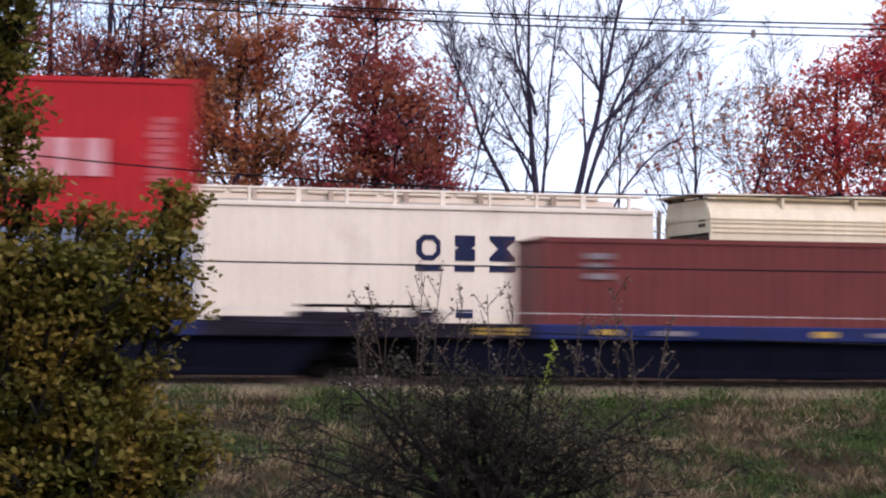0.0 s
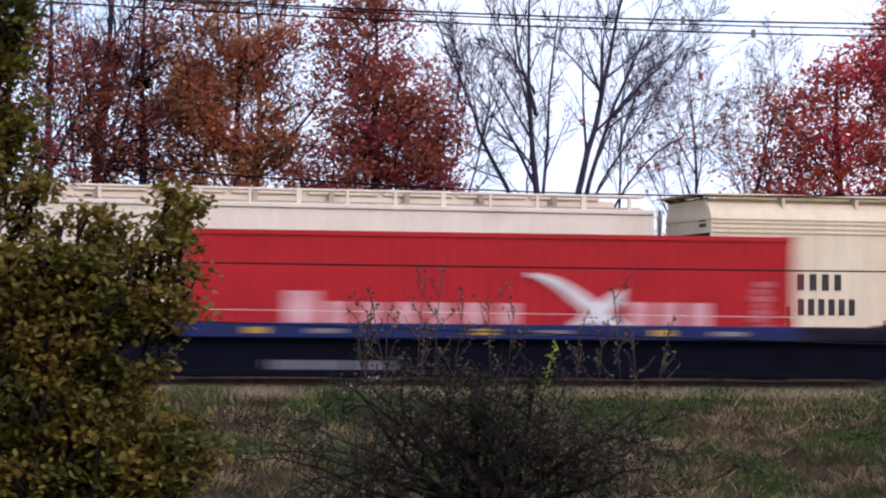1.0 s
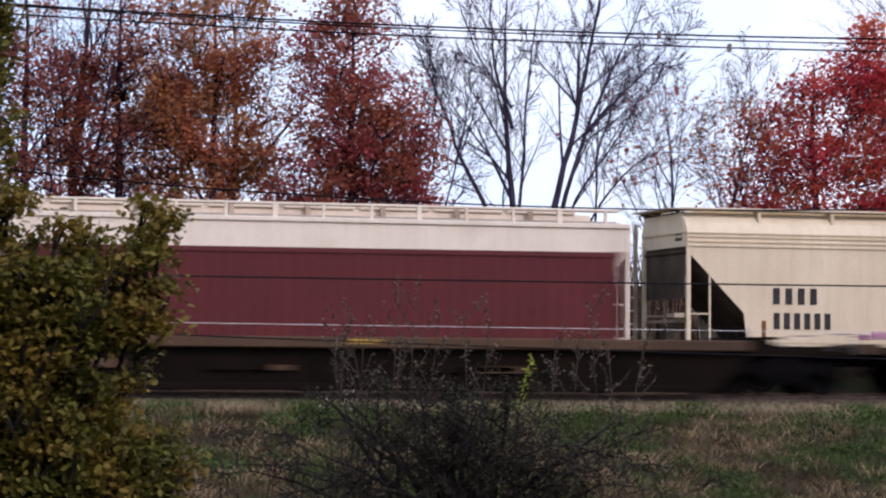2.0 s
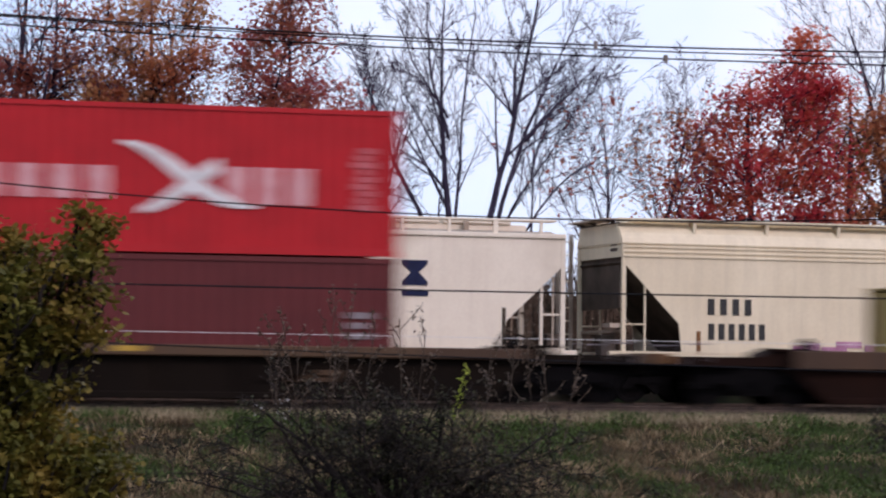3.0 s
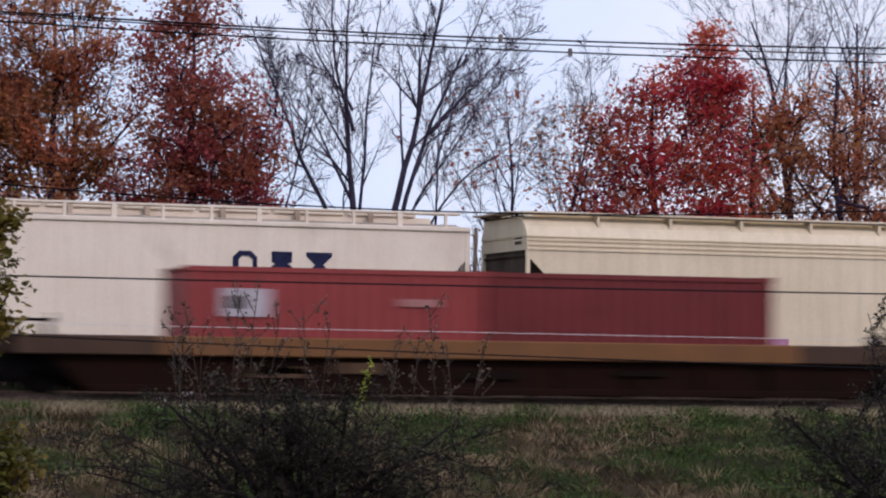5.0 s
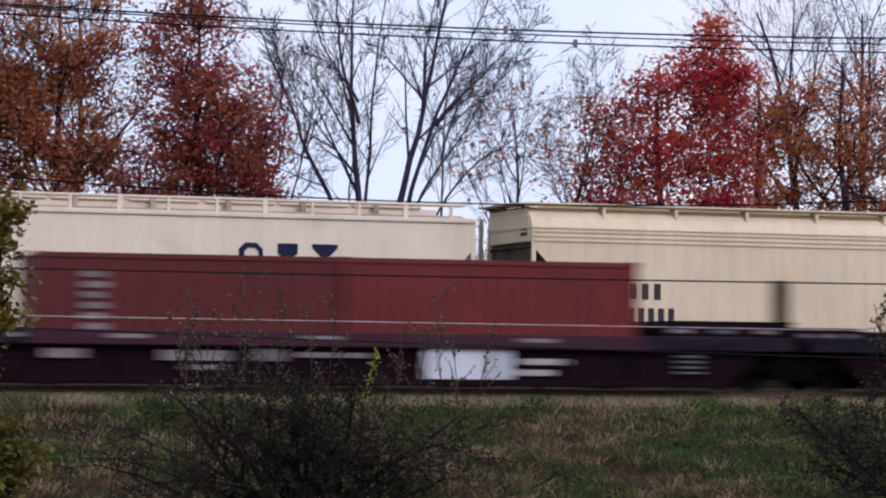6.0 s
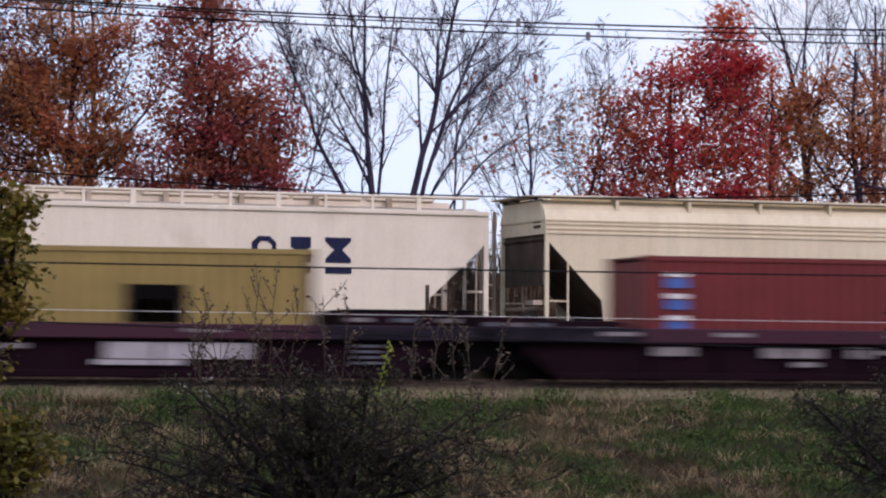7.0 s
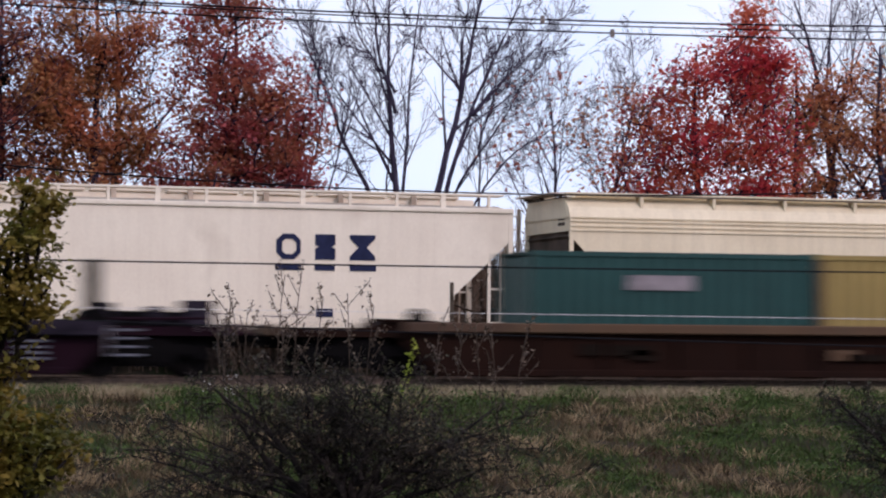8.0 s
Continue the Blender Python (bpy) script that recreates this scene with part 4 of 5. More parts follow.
def maroon_marks(white, seed):
    r = random.Random(seed)
    m = list(white)
    for x, wd, z, hh in ((2.5, 1.3, 0.52, 0.2), (4.4, 0.5, 0.52, 0.24), (5.1, 1.5, 0.6, 0.1), (3.0, 0.7, 0.34, 0.1), (0.2, 0.8, 0.55, 0.18)):
        m.append(("text_bar", M_DIMWHITE, x + r.uniform(-0.1, 0.1), x + wd, z, z + hh, "dusty plain text bar"))
    for k in range(4):
        m.append(("text_bar", M_FADED, 13.0, 13.55, 0.34 + 0.11 * k, 0.39 + 0.11 * k, "dusty plain text bar"))
    for x in (-1.0, 1.4, 5.2, 9.6):
        m.append(("text_bar", M_DIMWHITE, x, x + 0.8, 0.94, 1.02, "dusty plain text bar"))
    return m


BLUE = "navy blue articulated well car with yellow marks"
BROWN = "grimy brown single well car with worn sides"
ORANGE = "rusty orange brown articulated well car"
MAROON = "dark maroon articulated well car with white markings"


def unit(s, *args, **kw):
    MOVERS.append((build_well(*args, **kw), s, TRACK_Y, 0.0))


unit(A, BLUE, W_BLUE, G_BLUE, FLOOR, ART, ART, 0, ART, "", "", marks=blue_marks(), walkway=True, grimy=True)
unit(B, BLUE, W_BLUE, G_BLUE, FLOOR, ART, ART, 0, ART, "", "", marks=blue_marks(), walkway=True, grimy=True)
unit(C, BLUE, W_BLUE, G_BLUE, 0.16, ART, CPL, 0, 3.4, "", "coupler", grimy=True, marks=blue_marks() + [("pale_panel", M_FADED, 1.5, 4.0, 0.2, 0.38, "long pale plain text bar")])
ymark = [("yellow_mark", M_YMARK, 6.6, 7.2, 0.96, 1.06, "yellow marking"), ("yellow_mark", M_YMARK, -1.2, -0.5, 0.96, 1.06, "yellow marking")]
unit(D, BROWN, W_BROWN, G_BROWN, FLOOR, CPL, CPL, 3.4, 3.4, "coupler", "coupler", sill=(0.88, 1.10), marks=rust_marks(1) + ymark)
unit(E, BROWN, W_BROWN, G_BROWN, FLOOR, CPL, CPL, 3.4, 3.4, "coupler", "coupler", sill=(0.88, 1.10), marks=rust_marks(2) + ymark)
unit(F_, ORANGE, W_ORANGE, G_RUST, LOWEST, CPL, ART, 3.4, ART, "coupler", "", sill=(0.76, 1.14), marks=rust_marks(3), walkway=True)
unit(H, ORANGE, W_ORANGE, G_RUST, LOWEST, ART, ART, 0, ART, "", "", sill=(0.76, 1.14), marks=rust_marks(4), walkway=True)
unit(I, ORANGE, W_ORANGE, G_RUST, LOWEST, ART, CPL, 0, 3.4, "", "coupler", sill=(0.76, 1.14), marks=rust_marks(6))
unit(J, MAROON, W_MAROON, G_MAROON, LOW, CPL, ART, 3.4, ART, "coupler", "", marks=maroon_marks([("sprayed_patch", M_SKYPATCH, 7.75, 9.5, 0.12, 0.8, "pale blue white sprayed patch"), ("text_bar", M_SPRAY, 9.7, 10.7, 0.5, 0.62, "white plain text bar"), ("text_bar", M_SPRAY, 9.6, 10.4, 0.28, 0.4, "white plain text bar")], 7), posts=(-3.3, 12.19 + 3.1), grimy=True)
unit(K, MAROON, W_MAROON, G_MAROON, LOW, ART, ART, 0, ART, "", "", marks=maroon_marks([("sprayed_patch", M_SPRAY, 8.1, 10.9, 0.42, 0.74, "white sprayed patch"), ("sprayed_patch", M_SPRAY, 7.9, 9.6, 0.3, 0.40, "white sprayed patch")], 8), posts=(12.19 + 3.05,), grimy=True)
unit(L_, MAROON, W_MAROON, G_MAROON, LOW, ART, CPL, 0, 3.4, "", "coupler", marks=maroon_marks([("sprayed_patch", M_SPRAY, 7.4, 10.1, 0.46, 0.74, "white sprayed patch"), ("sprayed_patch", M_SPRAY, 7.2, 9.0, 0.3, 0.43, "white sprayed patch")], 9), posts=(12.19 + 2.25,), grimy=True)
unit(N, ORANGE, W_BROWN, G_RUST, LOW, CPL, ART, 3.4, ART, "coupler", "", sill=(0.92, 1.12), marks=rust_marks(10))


# ---- vegetation ----
LOBED = [(0, 0), (0.5, 0.25), (0.32, 0.5), (0.42, 0.8), (0.0, 1.1), (-0.42, 0.8), (-0.32, 0.5), (-0.5, 0.25)]
OAKLEAF = [(0, 0), (0.2, 0.15), (0.38, 0.3), (0.22, 0.42), (0.48, 0.62), (0.26, 0.74), (0.3, 0.98), (0.0, 1.15), (-0.3, 0.98), (-0.26, 0.74), (-0.48, 0.62), (-0.22, 0.42), (-0.38, 0.3), (-0.2, 0.15)]
SIMPLE = [(0, 0), (0.28, 0.4), (0.0, 1.0), (-0.28, 0.4)]


def leaf_shape(centres, size, template, rs, droop=0.0):
    """One flat slightly turned leaf at each centre."""
    n, m = len(centres), len(template)
    t = np.array([(x, y, 0.12 * abs(x)) for x, y in template])
    yaw, tilt, lean = rs.uniform(0, 2 * np.pi, n), rs.normal(0.35, 0.65, n), rs.uniform(0, 2 * np.pi, n)
    cy, sy, ct, st, cl, sl = np.cos(yaw), np.sin(yaw), np.cos(tilt), np.sin(tilt), np.cos(lean), np.sin(lean)
    zero, one = np.zeros(n), np.ones(n)
    Rz = np.stack([cy, -sy, zero, sy, cy, zero, zero, zero, one], 1).reshape(n, 3, 3)
    Rx = np.stack([one, zero, zero, zero, ct, -st, zero, st, ct], 1).reshape(n, 3, 3)
    Rl = np.stack([cl, -sl, zero, sl, cl, zero, zero, zero, one], 1).reshape(n, 3, 3)
    R = Rz @ Rx @ Rl
    s = size * rs.uniform(0.55, 1.4, n)
    v = np.einsum("nij,mj->nmi", R, t) * s[:, None, None] + np.asarray(centres)[:, None, :]
    sh = Shape()
    sh.v = [tuple(p) for p in v.reshape(-1, 3).tolist()]
    sh.f = [tuple(range(k * m, k * m + m)) for k in range(n)]
    return sh


def grow(tubes, tips, rng, p, d, length, r, level, spec):
    """A limb from p along d with wobble and an upward pull, and its own smaller limbs."""
    segs = 8 if level == 0 else (5 if level == 1 else 3)
    pts, rad = [Vector(p)], [r]
    d = Vector(d).normalized()
    for k in range(segs):
        wob = spec["wobble"] * (0.75 + 0.45 * level)
        d = (d + Vector((rng.gauss(0, wob), rng.gauss(0, wob), rng.gauss(0, wob * 0.6) + spec["lift"] * (0.5 if level == 0 else 1)))).normalized()
        pts.append(pts[-1] + d * (length / segs))
        rad.append(max(r * (1 - (k + 1) / segs * 0.82), spec["thin"]))
    tubes.append((pts, rad, 7 if level == 0 else (5 if level == 1 else 3)))
    if level >= spec["levels"]:
        tips += pts[1:]
        return
    n = spec["kids"][level]
    for k in range(n):
        u = spec["start"][level] + (1 - spec["start"][level]) * (k + rng.uniform(0.1, 0.9)) / n
        i = min(int(u * segs), segs - 1)
        f = u * segs - i
        q = pts[i].lerp(pts[i + 1], f)
        axis = (pts[i + 1] - pts[i]).normalized()
        side = axis.cross(Vector((rng.gauss(0, 1), rng.gauss(0, 1), rng.gauss(0, 1)))).normalized()
        a = radians(rng.uniform(*spec["angle"]))
        nd = axis * math.cos(a) + side * math.sin(a)
        rr = (rad[i] * (1 - f) + rad[i + 1] * f)
        grow(tubes, tips, rng, q, nd, length * spec["ratio"] * rng.uniform(0.7, 1.15) * (1.15 - 0.55 * u), max(rr * rng.uniform(0.45, 0.7), spec["thin"]), level + 1, spec)


def tubes_shape(tubes):
    s = Shape()
    for pts, rad, sides in tubes:
        s.tube(pts, rad, sides)
    return s


def limb(tubes, tips, rng, pts, r, y0, spec):
    """A main limb drawn smoothly through a few (dx, z) places, then clothed with its own branches."""
    n, out, drift = 14, [], rng.uniform(-0.25, 0.25)
    us = np.linspace(0, len(pts) - 1, n)
    xs, zs = np.interp(us, range(len(pts)), [p[0] for p in pts]), np.interp(us, range(len(pts)), [p[1] for p in pts])
    xs[1:-1], zs[1:-1] = (xs[:-2] + 2 * xs[1:-1] + xs[2:]) / 4, (zs[:-2] + 2 * zs[1:-1] + zs[2:]) / 4
    for k in range(n):
        out.append(Vector((xs[k] + rng.gauss(0, 0.02), y0 + drift * (zs[k] - zs[0]) + rng.gauss(0, 0.02), zs[k])))
    rad = [max(r * (1 - 0.88 * k / (n - 1)), spec["thin"]) for k in range(n)]
    tubes.append((out, rad, 7))
    total = sum((out[k + 1] - out[k]).length for k in range(n - 1))
    kids = spec["kids"][0]
    for k in range(kids):
        u = spec["start"][0] + (1 - spec["start"][0]) * (k + rng.uniform(0.1, 0.9)) / kids
        i = min(int(u * (n - 1)), n - 2)
        q = out[i].lerp(out[i + 1], u * (n - 1) - i)
        axis = (out[i + 1] - out[i]).normalized()
        side = axis.cross(Vector((rng.gauss(0, 0.6), rng.gauss(0, 1), rng.gauss(0, 0.6)))).normalized()
        a = radians(rng.uniform(*spec["angle"]))
        grow(tubes, tips, rng, q, axis * math.cos(a) + side * math.sin(a), total * 0.78 * spec["ratio"] * rng.uniform(0.6, 1.1) * (1.1 - 0.6 * u), max(rad[i] * rng.uniform(0.35, 0.6), spec["thin"]), 1, spec)


LIMBED = dict(levels=3, kids=(11, 7, 5, 0), start=(0.25, 0.2, 0.2, 0.15), angle=(20, 46), ratio=0.5, wobble=0.03, lift=0.025, thin=0.0065)


def limbed_tree(label, x, y, limbs, seed):
    """A leafless tree whose main limbs are given as (radius, [(dx, height over the rails), ...])."""
    base = ground_height(x, y) - 0.1
    t = thing("bare_tree", label, "tree", pose(x, y, base))
    rng = random.Random(seed)
    for k, (r, pts) in enumerate(limbs):
        tubes, tips = [], []
        limb(tubes, tips, rng, [(a, b - base if b > 0 else 0.0) for a, b in pts], r, 0.0, LIMBED)
        part("trunk" if k == 0 else "limb", tubes_shape(tubes[:1]), M_BARK, t, smooth=True)
        part("branchwork", tubes_shape(tubes[1:]), M_BARK, t, smooth=True)
    return t


VASE = dict(levels=4, kids=(12, 7, 4, 3), start=(0.03, 0.15, 0.2, 0.2), angle=(16, 46), ratio=0.6, wobble=0.085, lift=0.05, thin=0.0055)


def bare_tree(name, label, x, y, height, lean, seed, r=0.15, spec=VASE, leaves=0, leaf_mat=None):
    t = thing(name, label, "tree", pose(x, y, ground_height(x, y) - 0.1))
    height -= max(0.0, ground_height(x, y) + 0.4)
    rng = random.Random(seed)
    tubes, tips = [], []
    grow(tubes, tips, rng, (0, 0, 0), (lean, rng.uniform(-0.05, 0.05), 1), height, r, 0, spec)
    part("trunk", tubes_shape(tubes[:1]), M_BARK, t, smooth=True)
    part("branchwork", tubes_shape(tubes[1:]), M_BARK, t, smooth=True)
    if leaves:
        rs = np.random.RandomState(seed)
        low = [p for p in tips if p.z < height * 0.97]
        pick = [low[i] for i in rs.randint(0, len(low), leaves)]
        cs = np.array([tuple(p) for p in pick]) + rs.normal(0, 0.09, (leaves, 3))
        part("crown", leaf_shape(cs, 0.1, LOBED, rs), leaf_mat, t)
    return t


def leafy_tree(name, label, x, y, height, lobes, clumps, per, leaf_mat, seed, leaf=0.15, gap=0.12, template=LOBED, r=0.14, clump_r=0.26, wood=M_BARK, holes=1.05):
    """lobes: (dx, z, rx, rz) ellipsoids of the crown. Clumps of leaves fill them, and limbs reach out to the clumps."""
    t = thing(name, label, "tree", pose(x, y, ground_height(x, y) - 0.1))
    rng, rs = random.Random(seed), np.random.RandomState(seed)
    rise = max(0.0, ground_height(x, y) + 0.5)
    lobes, height = [(a, b - rise, c, d) for a, b, c, d in lobes], height - rise
    nodes, tubes = [], []
    trunk, rad = [], []
    for k in range(9):
        u = k / 8
        trunk.append(Vector((0.25 * noise.noise((u * 2, seed, 0)), 0.25 * noise.noise((u * 2, seed, 9)), u * height * 0.9)))
        rad.append(r * (1 - 0.85 * u) + 0.01)
    tubes.append((trunk, rad, 8))
    for k in range(40):
        u = 0.15 + 0.85 * k / 39
        i = min(int(u * 8), 7)
        nodes.append(trunk[i].lerp(trunk[i + 1], u * 8 - i))
    vol = [(a * a * b) ** 0.72 for _, _, a, b in lobes]
    cs = []
    while len(cs) < clumps:
        dx, z, rx, rz = rng.choices(lobes, vol)[0]
        q = Vector((rng.gauss(0, 1), rng.gauss(0, 1), rng.gauss(0, 1))).normalized() * rng.random() ** 0.42
        p = Vector((dx + q.x * rx, q.y * rx * 0.8, z + q.z * rz))
        if noise.noise((p.x * holes + seed, p.y * 0.6 * holes, p.z * holes)) > -gap and p.z > 0.4:
            cs.append(p)
    cs.sort(key=lambda p: p.x * p.x + p.y * p.y)
    arr = [tuple(n) for n in nodes]
    for p in cs:
        a = np.array(arr) - np.array(p)
        cost = np.sqrt((a ** 2).sum(1)) + np.maximum(a[:, 2] + 0.25, 0) * 1.4
        q = Vector(arr[int(cost.argmin())])
        dist = (p - q).length
        mid = q.lerp(p, 0.5) + Vector((rng.gauss(0, 0.06), rng.gauss(0, 0.06), -0.08 * dist)) * min(1, dist)
        rr = 0.011 + 0.015 * min(dist, 2)
        tubes.append(([q, mid, p], [rr * 1.5, rr, 0.007], 4))
        arr += [tuple(mid), tuple(p)]
    part("trunk", tubes_shape(tubes[:1]), wood, t, smooth=True)
    part("branchwork", tubes_shape(tubes[1:]), wood, t, smooth=True)
    base = np.repeat(np.array([tuple(p) for p in cs]), per, 0)
    base = base + rs.normal(0, clump_r, base.shape) * np.array([1.1, 1.1, 0.6])
    part("crown", leaf_shape(base, leaf, template, rs), leaf_mat, t)
    return t


WOODS_Y = 80.0
limbed_tree("tall leafless tree with a straight dark trunk and forked limbs", 19.5, WOODS_Y,
            [(0.125, [(0.05, 0), (0.0, 5.4), (-0.12, 7.4), (-0.1, 9.6), (0.1, 12.6)]), (0.06, [(-0.1, 7.6), (-0.75, 9.2), (-1.0, 11.0), (-0.95, 12.4)]),
             (0.065, [(0.05, 0), (0.2, 5.2), (0.4, 7.0), (0.6, 9.0), (1.0, 11.2), (1.1, 12.6)]), (0.045, [(-0.1, 8.2), (-1.2, 9.7), (-1.9, 11.6)])], 111)
limbed_tree("tall leafless tree leaning outwards, with a doubled trunk", 20.3, WOODS_Y - 1,
            [(0.12, [(-0.5, 0), (0.1, 5.4), (0.65, 7.4), (0.95, 9.0), (1.35, 11.0), (1.6, 12.6)]), (0.085, [(-0.2, 0), (0.4, 5.4), (1.05, 7.4), (1.7, 9.0), (2.5, 10.6), (3.0, 11.8)]),
             (0.05, [(0.8, 8.2), (0.75, 9.6), (1.0, 11.4)]), (0.05, [(1.1, 7.5), (2.0, 8.5), (3.2, 9.6), (3.9, 10.6)]), (0.035, [(0.7, 8.3), (-0.2, 9.4), (-0.8, 10.2)])], 112)
limbed_tree("leafless tree leaning away from its neighbours", 19.2, WOODS_Y + 1,
            [(0.085, [(0.4, 0), (-0.5, 5.4), (-1.35, 6.7), (-1.9, 8.0), (-2.7, 9.6), (-3.1, 10.6)]), (0.04, [(-1.3, 6.6), (-1.0, 8.0), (-1.2, 9.6)]), (0.035, [(-1.9, 8.0), (-1.9, 9.4), (-2.3, 10.6)]),
             (0.04, [(0.5, 0), (0.2, 5.5), (0.4, 6.9), (0.3, 8.4)])], 113)
limbed_tree("slender many-stemmed leafless tree with fine twigs", 22.0, WOODS_Y + 2,
            [(0.05, [(0.3, 0), (0.35, 5.4), (0.3, 7.5), (0.5, 9.8)]), (0.06, [(-0.6, 0), (-0.5, 5.4), (0.5, 6.8), (1.4, 8.2), (1.9, 9.6)]),
             (0.05, [(-0.3, 0), (0.2, 5.3), (1.2, 6.6), (2.4, 7.3), (3.2, 8.2)]), (0.04, [(0.4, 6.8), (1.0, 8.4), (1.3, 10.0)])], 114)
limbed_tree("slender many-stemmed leafless tree with fine twigs", 16.8, WOODS_Y + 2,
            [(0.055, [(0.0, 0), (0.4, 5.4), (0.8, 6.8), (1.2, 8.6), (1.1, 10.0)]), (0.045, [(0.6, 0), (1.0, 5.4), (1.5, 7.2), (1.3, 9.0)]), (0.04, [(-0.4, 0), (0.2, 5.6), (0.4, 7.6), (0.2, 9.6)])], 115)
bare_tree("sparse_tree", "small thin tree holding a few russet leaves", 24.6, WOODS_Y + 1, 9.8, 0.02, 16, 0.07, leaves=500, leaf_mat=M_RUST)
bare_tree("sparse_tree", "small thin tree holding a few russet leaves", 25.5, WOODS_Y, 9.2, 0.03, 17, 0.07, leaves=800, leaf_mat=M_ORANGE)
leafy_tree("maple_tree", "dense dull crimson maple in autumn leaf", 14.3, WOODS_Y - 1.5, 12.0, [(-0.1, 6.4, 2.5, 2.0), (1.1, 5.9, 1.8, 1.7), (0.3, 8.1, 2.3, 1.8), (-0.2, 9.7, 1.7, 1.7), (-0.1, 11.5, 1.2, 1.5), (1.4, 7.6, 1.2, 1.1), (-1.6, 5.4, 1.2, 1.2)], 900, 39, M_CRIMSON, 21, leaf=0.094, gap=0.2, clump_r=0.26, holes=1.4)
leafy_tree("maple_tree", "thin russet orange maple", 10.6, WOODS_Y, 13.0, [(0, 6.8, 2.2, 3.4), (0.2, 10.8, 1.8, 2.8), (-0.9, 8.6, 1.5, 1.6)], 860, 34, M_ORANGE, 22, leaf=0.094, gap=0.1)
leafy_tree("maple_tree", "thin brown red tree with showing limbs", 8.0, WOODS_Y + 1, 13.0, [(0, 8.5, 2.2, 3.6), (-0.3, 5.0, 1.4, 2.2)], 560, 34, M_RUST, 23, leaf=0.094, gap=0.04)
leafy_tree("maple_tree", "thin brown red tree with showing limbs", 5.3, WOODS_Y + 1, 13.0, [(0, 8.2, 2.2, 3.8), (0, 4.5, 1.5, 2.0)], 440, 29, M_RUST, 24, leaf=0.094, gap=0.04)
leafy_tree("maple_tree", "thin brown red tree with showing limbs", 1.8, WOODS_Y, 13.0, [(0, 8.0, 2.6, 4.0), (0, 4.5, 1.8, 2.2)], 420, 29, M_CRIMSON, 25, leaf=0.094, gap=0.04)
bare_tree("bare_tree", "leafless tree behind the red ones", 6.8, WOODS_Y + 3, 13.0, 0.0, 18, 0.17)
bare_tree("bare_tree", "leafless tree behind the red ones", 3.8, WOODS_Y + 3, 13.0, 0.05, 19, 0.17)
bare_tree("bare_tree", "leafless tree behind the red ones", 11.8, WOODS_Y + 4, 12.0, 0.0, 20, 0.15)
leafy_tree("maple_tree", "brilliant scarlet maple in autumn leaf", 28.3, WOODS_Y - 1, 11.0,
           [(-1.8, 5.3, 1.2, 1.2), (-1.7, 6.7, 1.1, 1.0), (-1.9, 8.3, 0.5, 0.6), (-0.8, 8.2, 1.4, 0.9), (0.2, 9.2, 1.5, 0.9), (1.1, 9.9, 1.2, 0.8), (1.75, 11.15, 0.6, 0.7), (1.75, 10.8, 0.65, 0.6), (1.6, 11.3, 0.5, 0.55), (2.3, 10.2, 0.8, 0.6), (2.2, 9.7, 1.0, 0.8),
            (0.2, 7.4, 2.1, 0.8), (1.9, 8.0, 1.6, 1.3), (-0.4, 6.2, 1.6, 0.8), (0.9, 5.3, 1.8, 0.8), (2.0, 6.3, 1.5, 1.0)], 860, 34, M_RED, 37, leaf=0.094, gap=0.2, clump_r=0.27, holes=1.8)
leafy_tree("maple_tree", "russet orange maple with open limbs", 32.1, WOODS_Y + 0.6, 11.0, [(0, 5.8, 2.4, 1.5), (0.3, 7.7, 2.0, 1.3), (-0.6, 9.2, 1.6, 1.0), (0.9, 9.0, 1.5, 1.2)], 380, 28, M_ORANGE, 36, leaf=0.094, gap=0.02, holes=1.2)
leafy_tree("maple_tree", "russet orange maple with open limbs", 34.6, WOODS_Y, 11.5, [(0, 5.6, 2.6, 3.0), (0, 8.6, 1.9, 2.2)], 340, 26, M_ORANGE, 32, leaf=0.094, gap=0.04)
leafy_tree("maple_tree", "russet orange maple with open limbs", 37.5, WOODS_Y + 1, 12.0, [(0, 6.0, 2.6, 3.4), (0, 9.5, 2.0, 2.0)], 520, 31, M_RUST, 33, leaf=0.094, gap=0.04)
bare_tree("bare_tree", "leafless tree behind the orange ones", 34.6, WOODS_Y + 3, 12.5, 0.0, 34, 0.15)
bare_tree("bare_tree", "leafless tree behind the orange ones", 37.0, WOODS_Y + 4, 12.5, 0.0, 35, 0.15)



def build_scrub():
    rng, rs = random.Random(81), np.random.RandomState(81)
    s, cs = Shape(), []
    for _ in range(4600):
        x, y = rng.uniform(-4, 42), rng.uniform(73.9, 75.7)
        y += 0.07 * max(0.0, x - 18)
        z = ground_height(x, y) - 0.05
        h = min(rng.uniform(2.4, 4.4) * (1.1 + 0.5 * noise.noise((x * 0.4, y * 0.4, 0))), 0.3 + 0.058 * y - z)
        a, b = rng.gauss(0, 0.09) * h, rng.gauss(0, 0.09) * h
        s.tube([(x, y, z), (x + a * 0.4, y + b * 0.4, z + h * 0.55), (x + a, y + b, z + h)], [0.03, 0.02, 0.007], 3)
        cs += [(x + a * u + rs.normal(0, 0.12), y + b * u + rs.normal(0, 0.12), z + h * u) for u in rs.uniform(0.05, 1.0, 7)]
    tagged(part("scrub_wood", s, M_THICKET), "bare brown scrub stems behind the tracks", "scrub", kind="stuff")
    tagged(part("scrub_leaf", leaf_shape(np.array(cs), 0.13, SIMPLE, rs), M_SCRUB), "dry brown leaves of the trackside scrub", "scrub", kind="stuff")


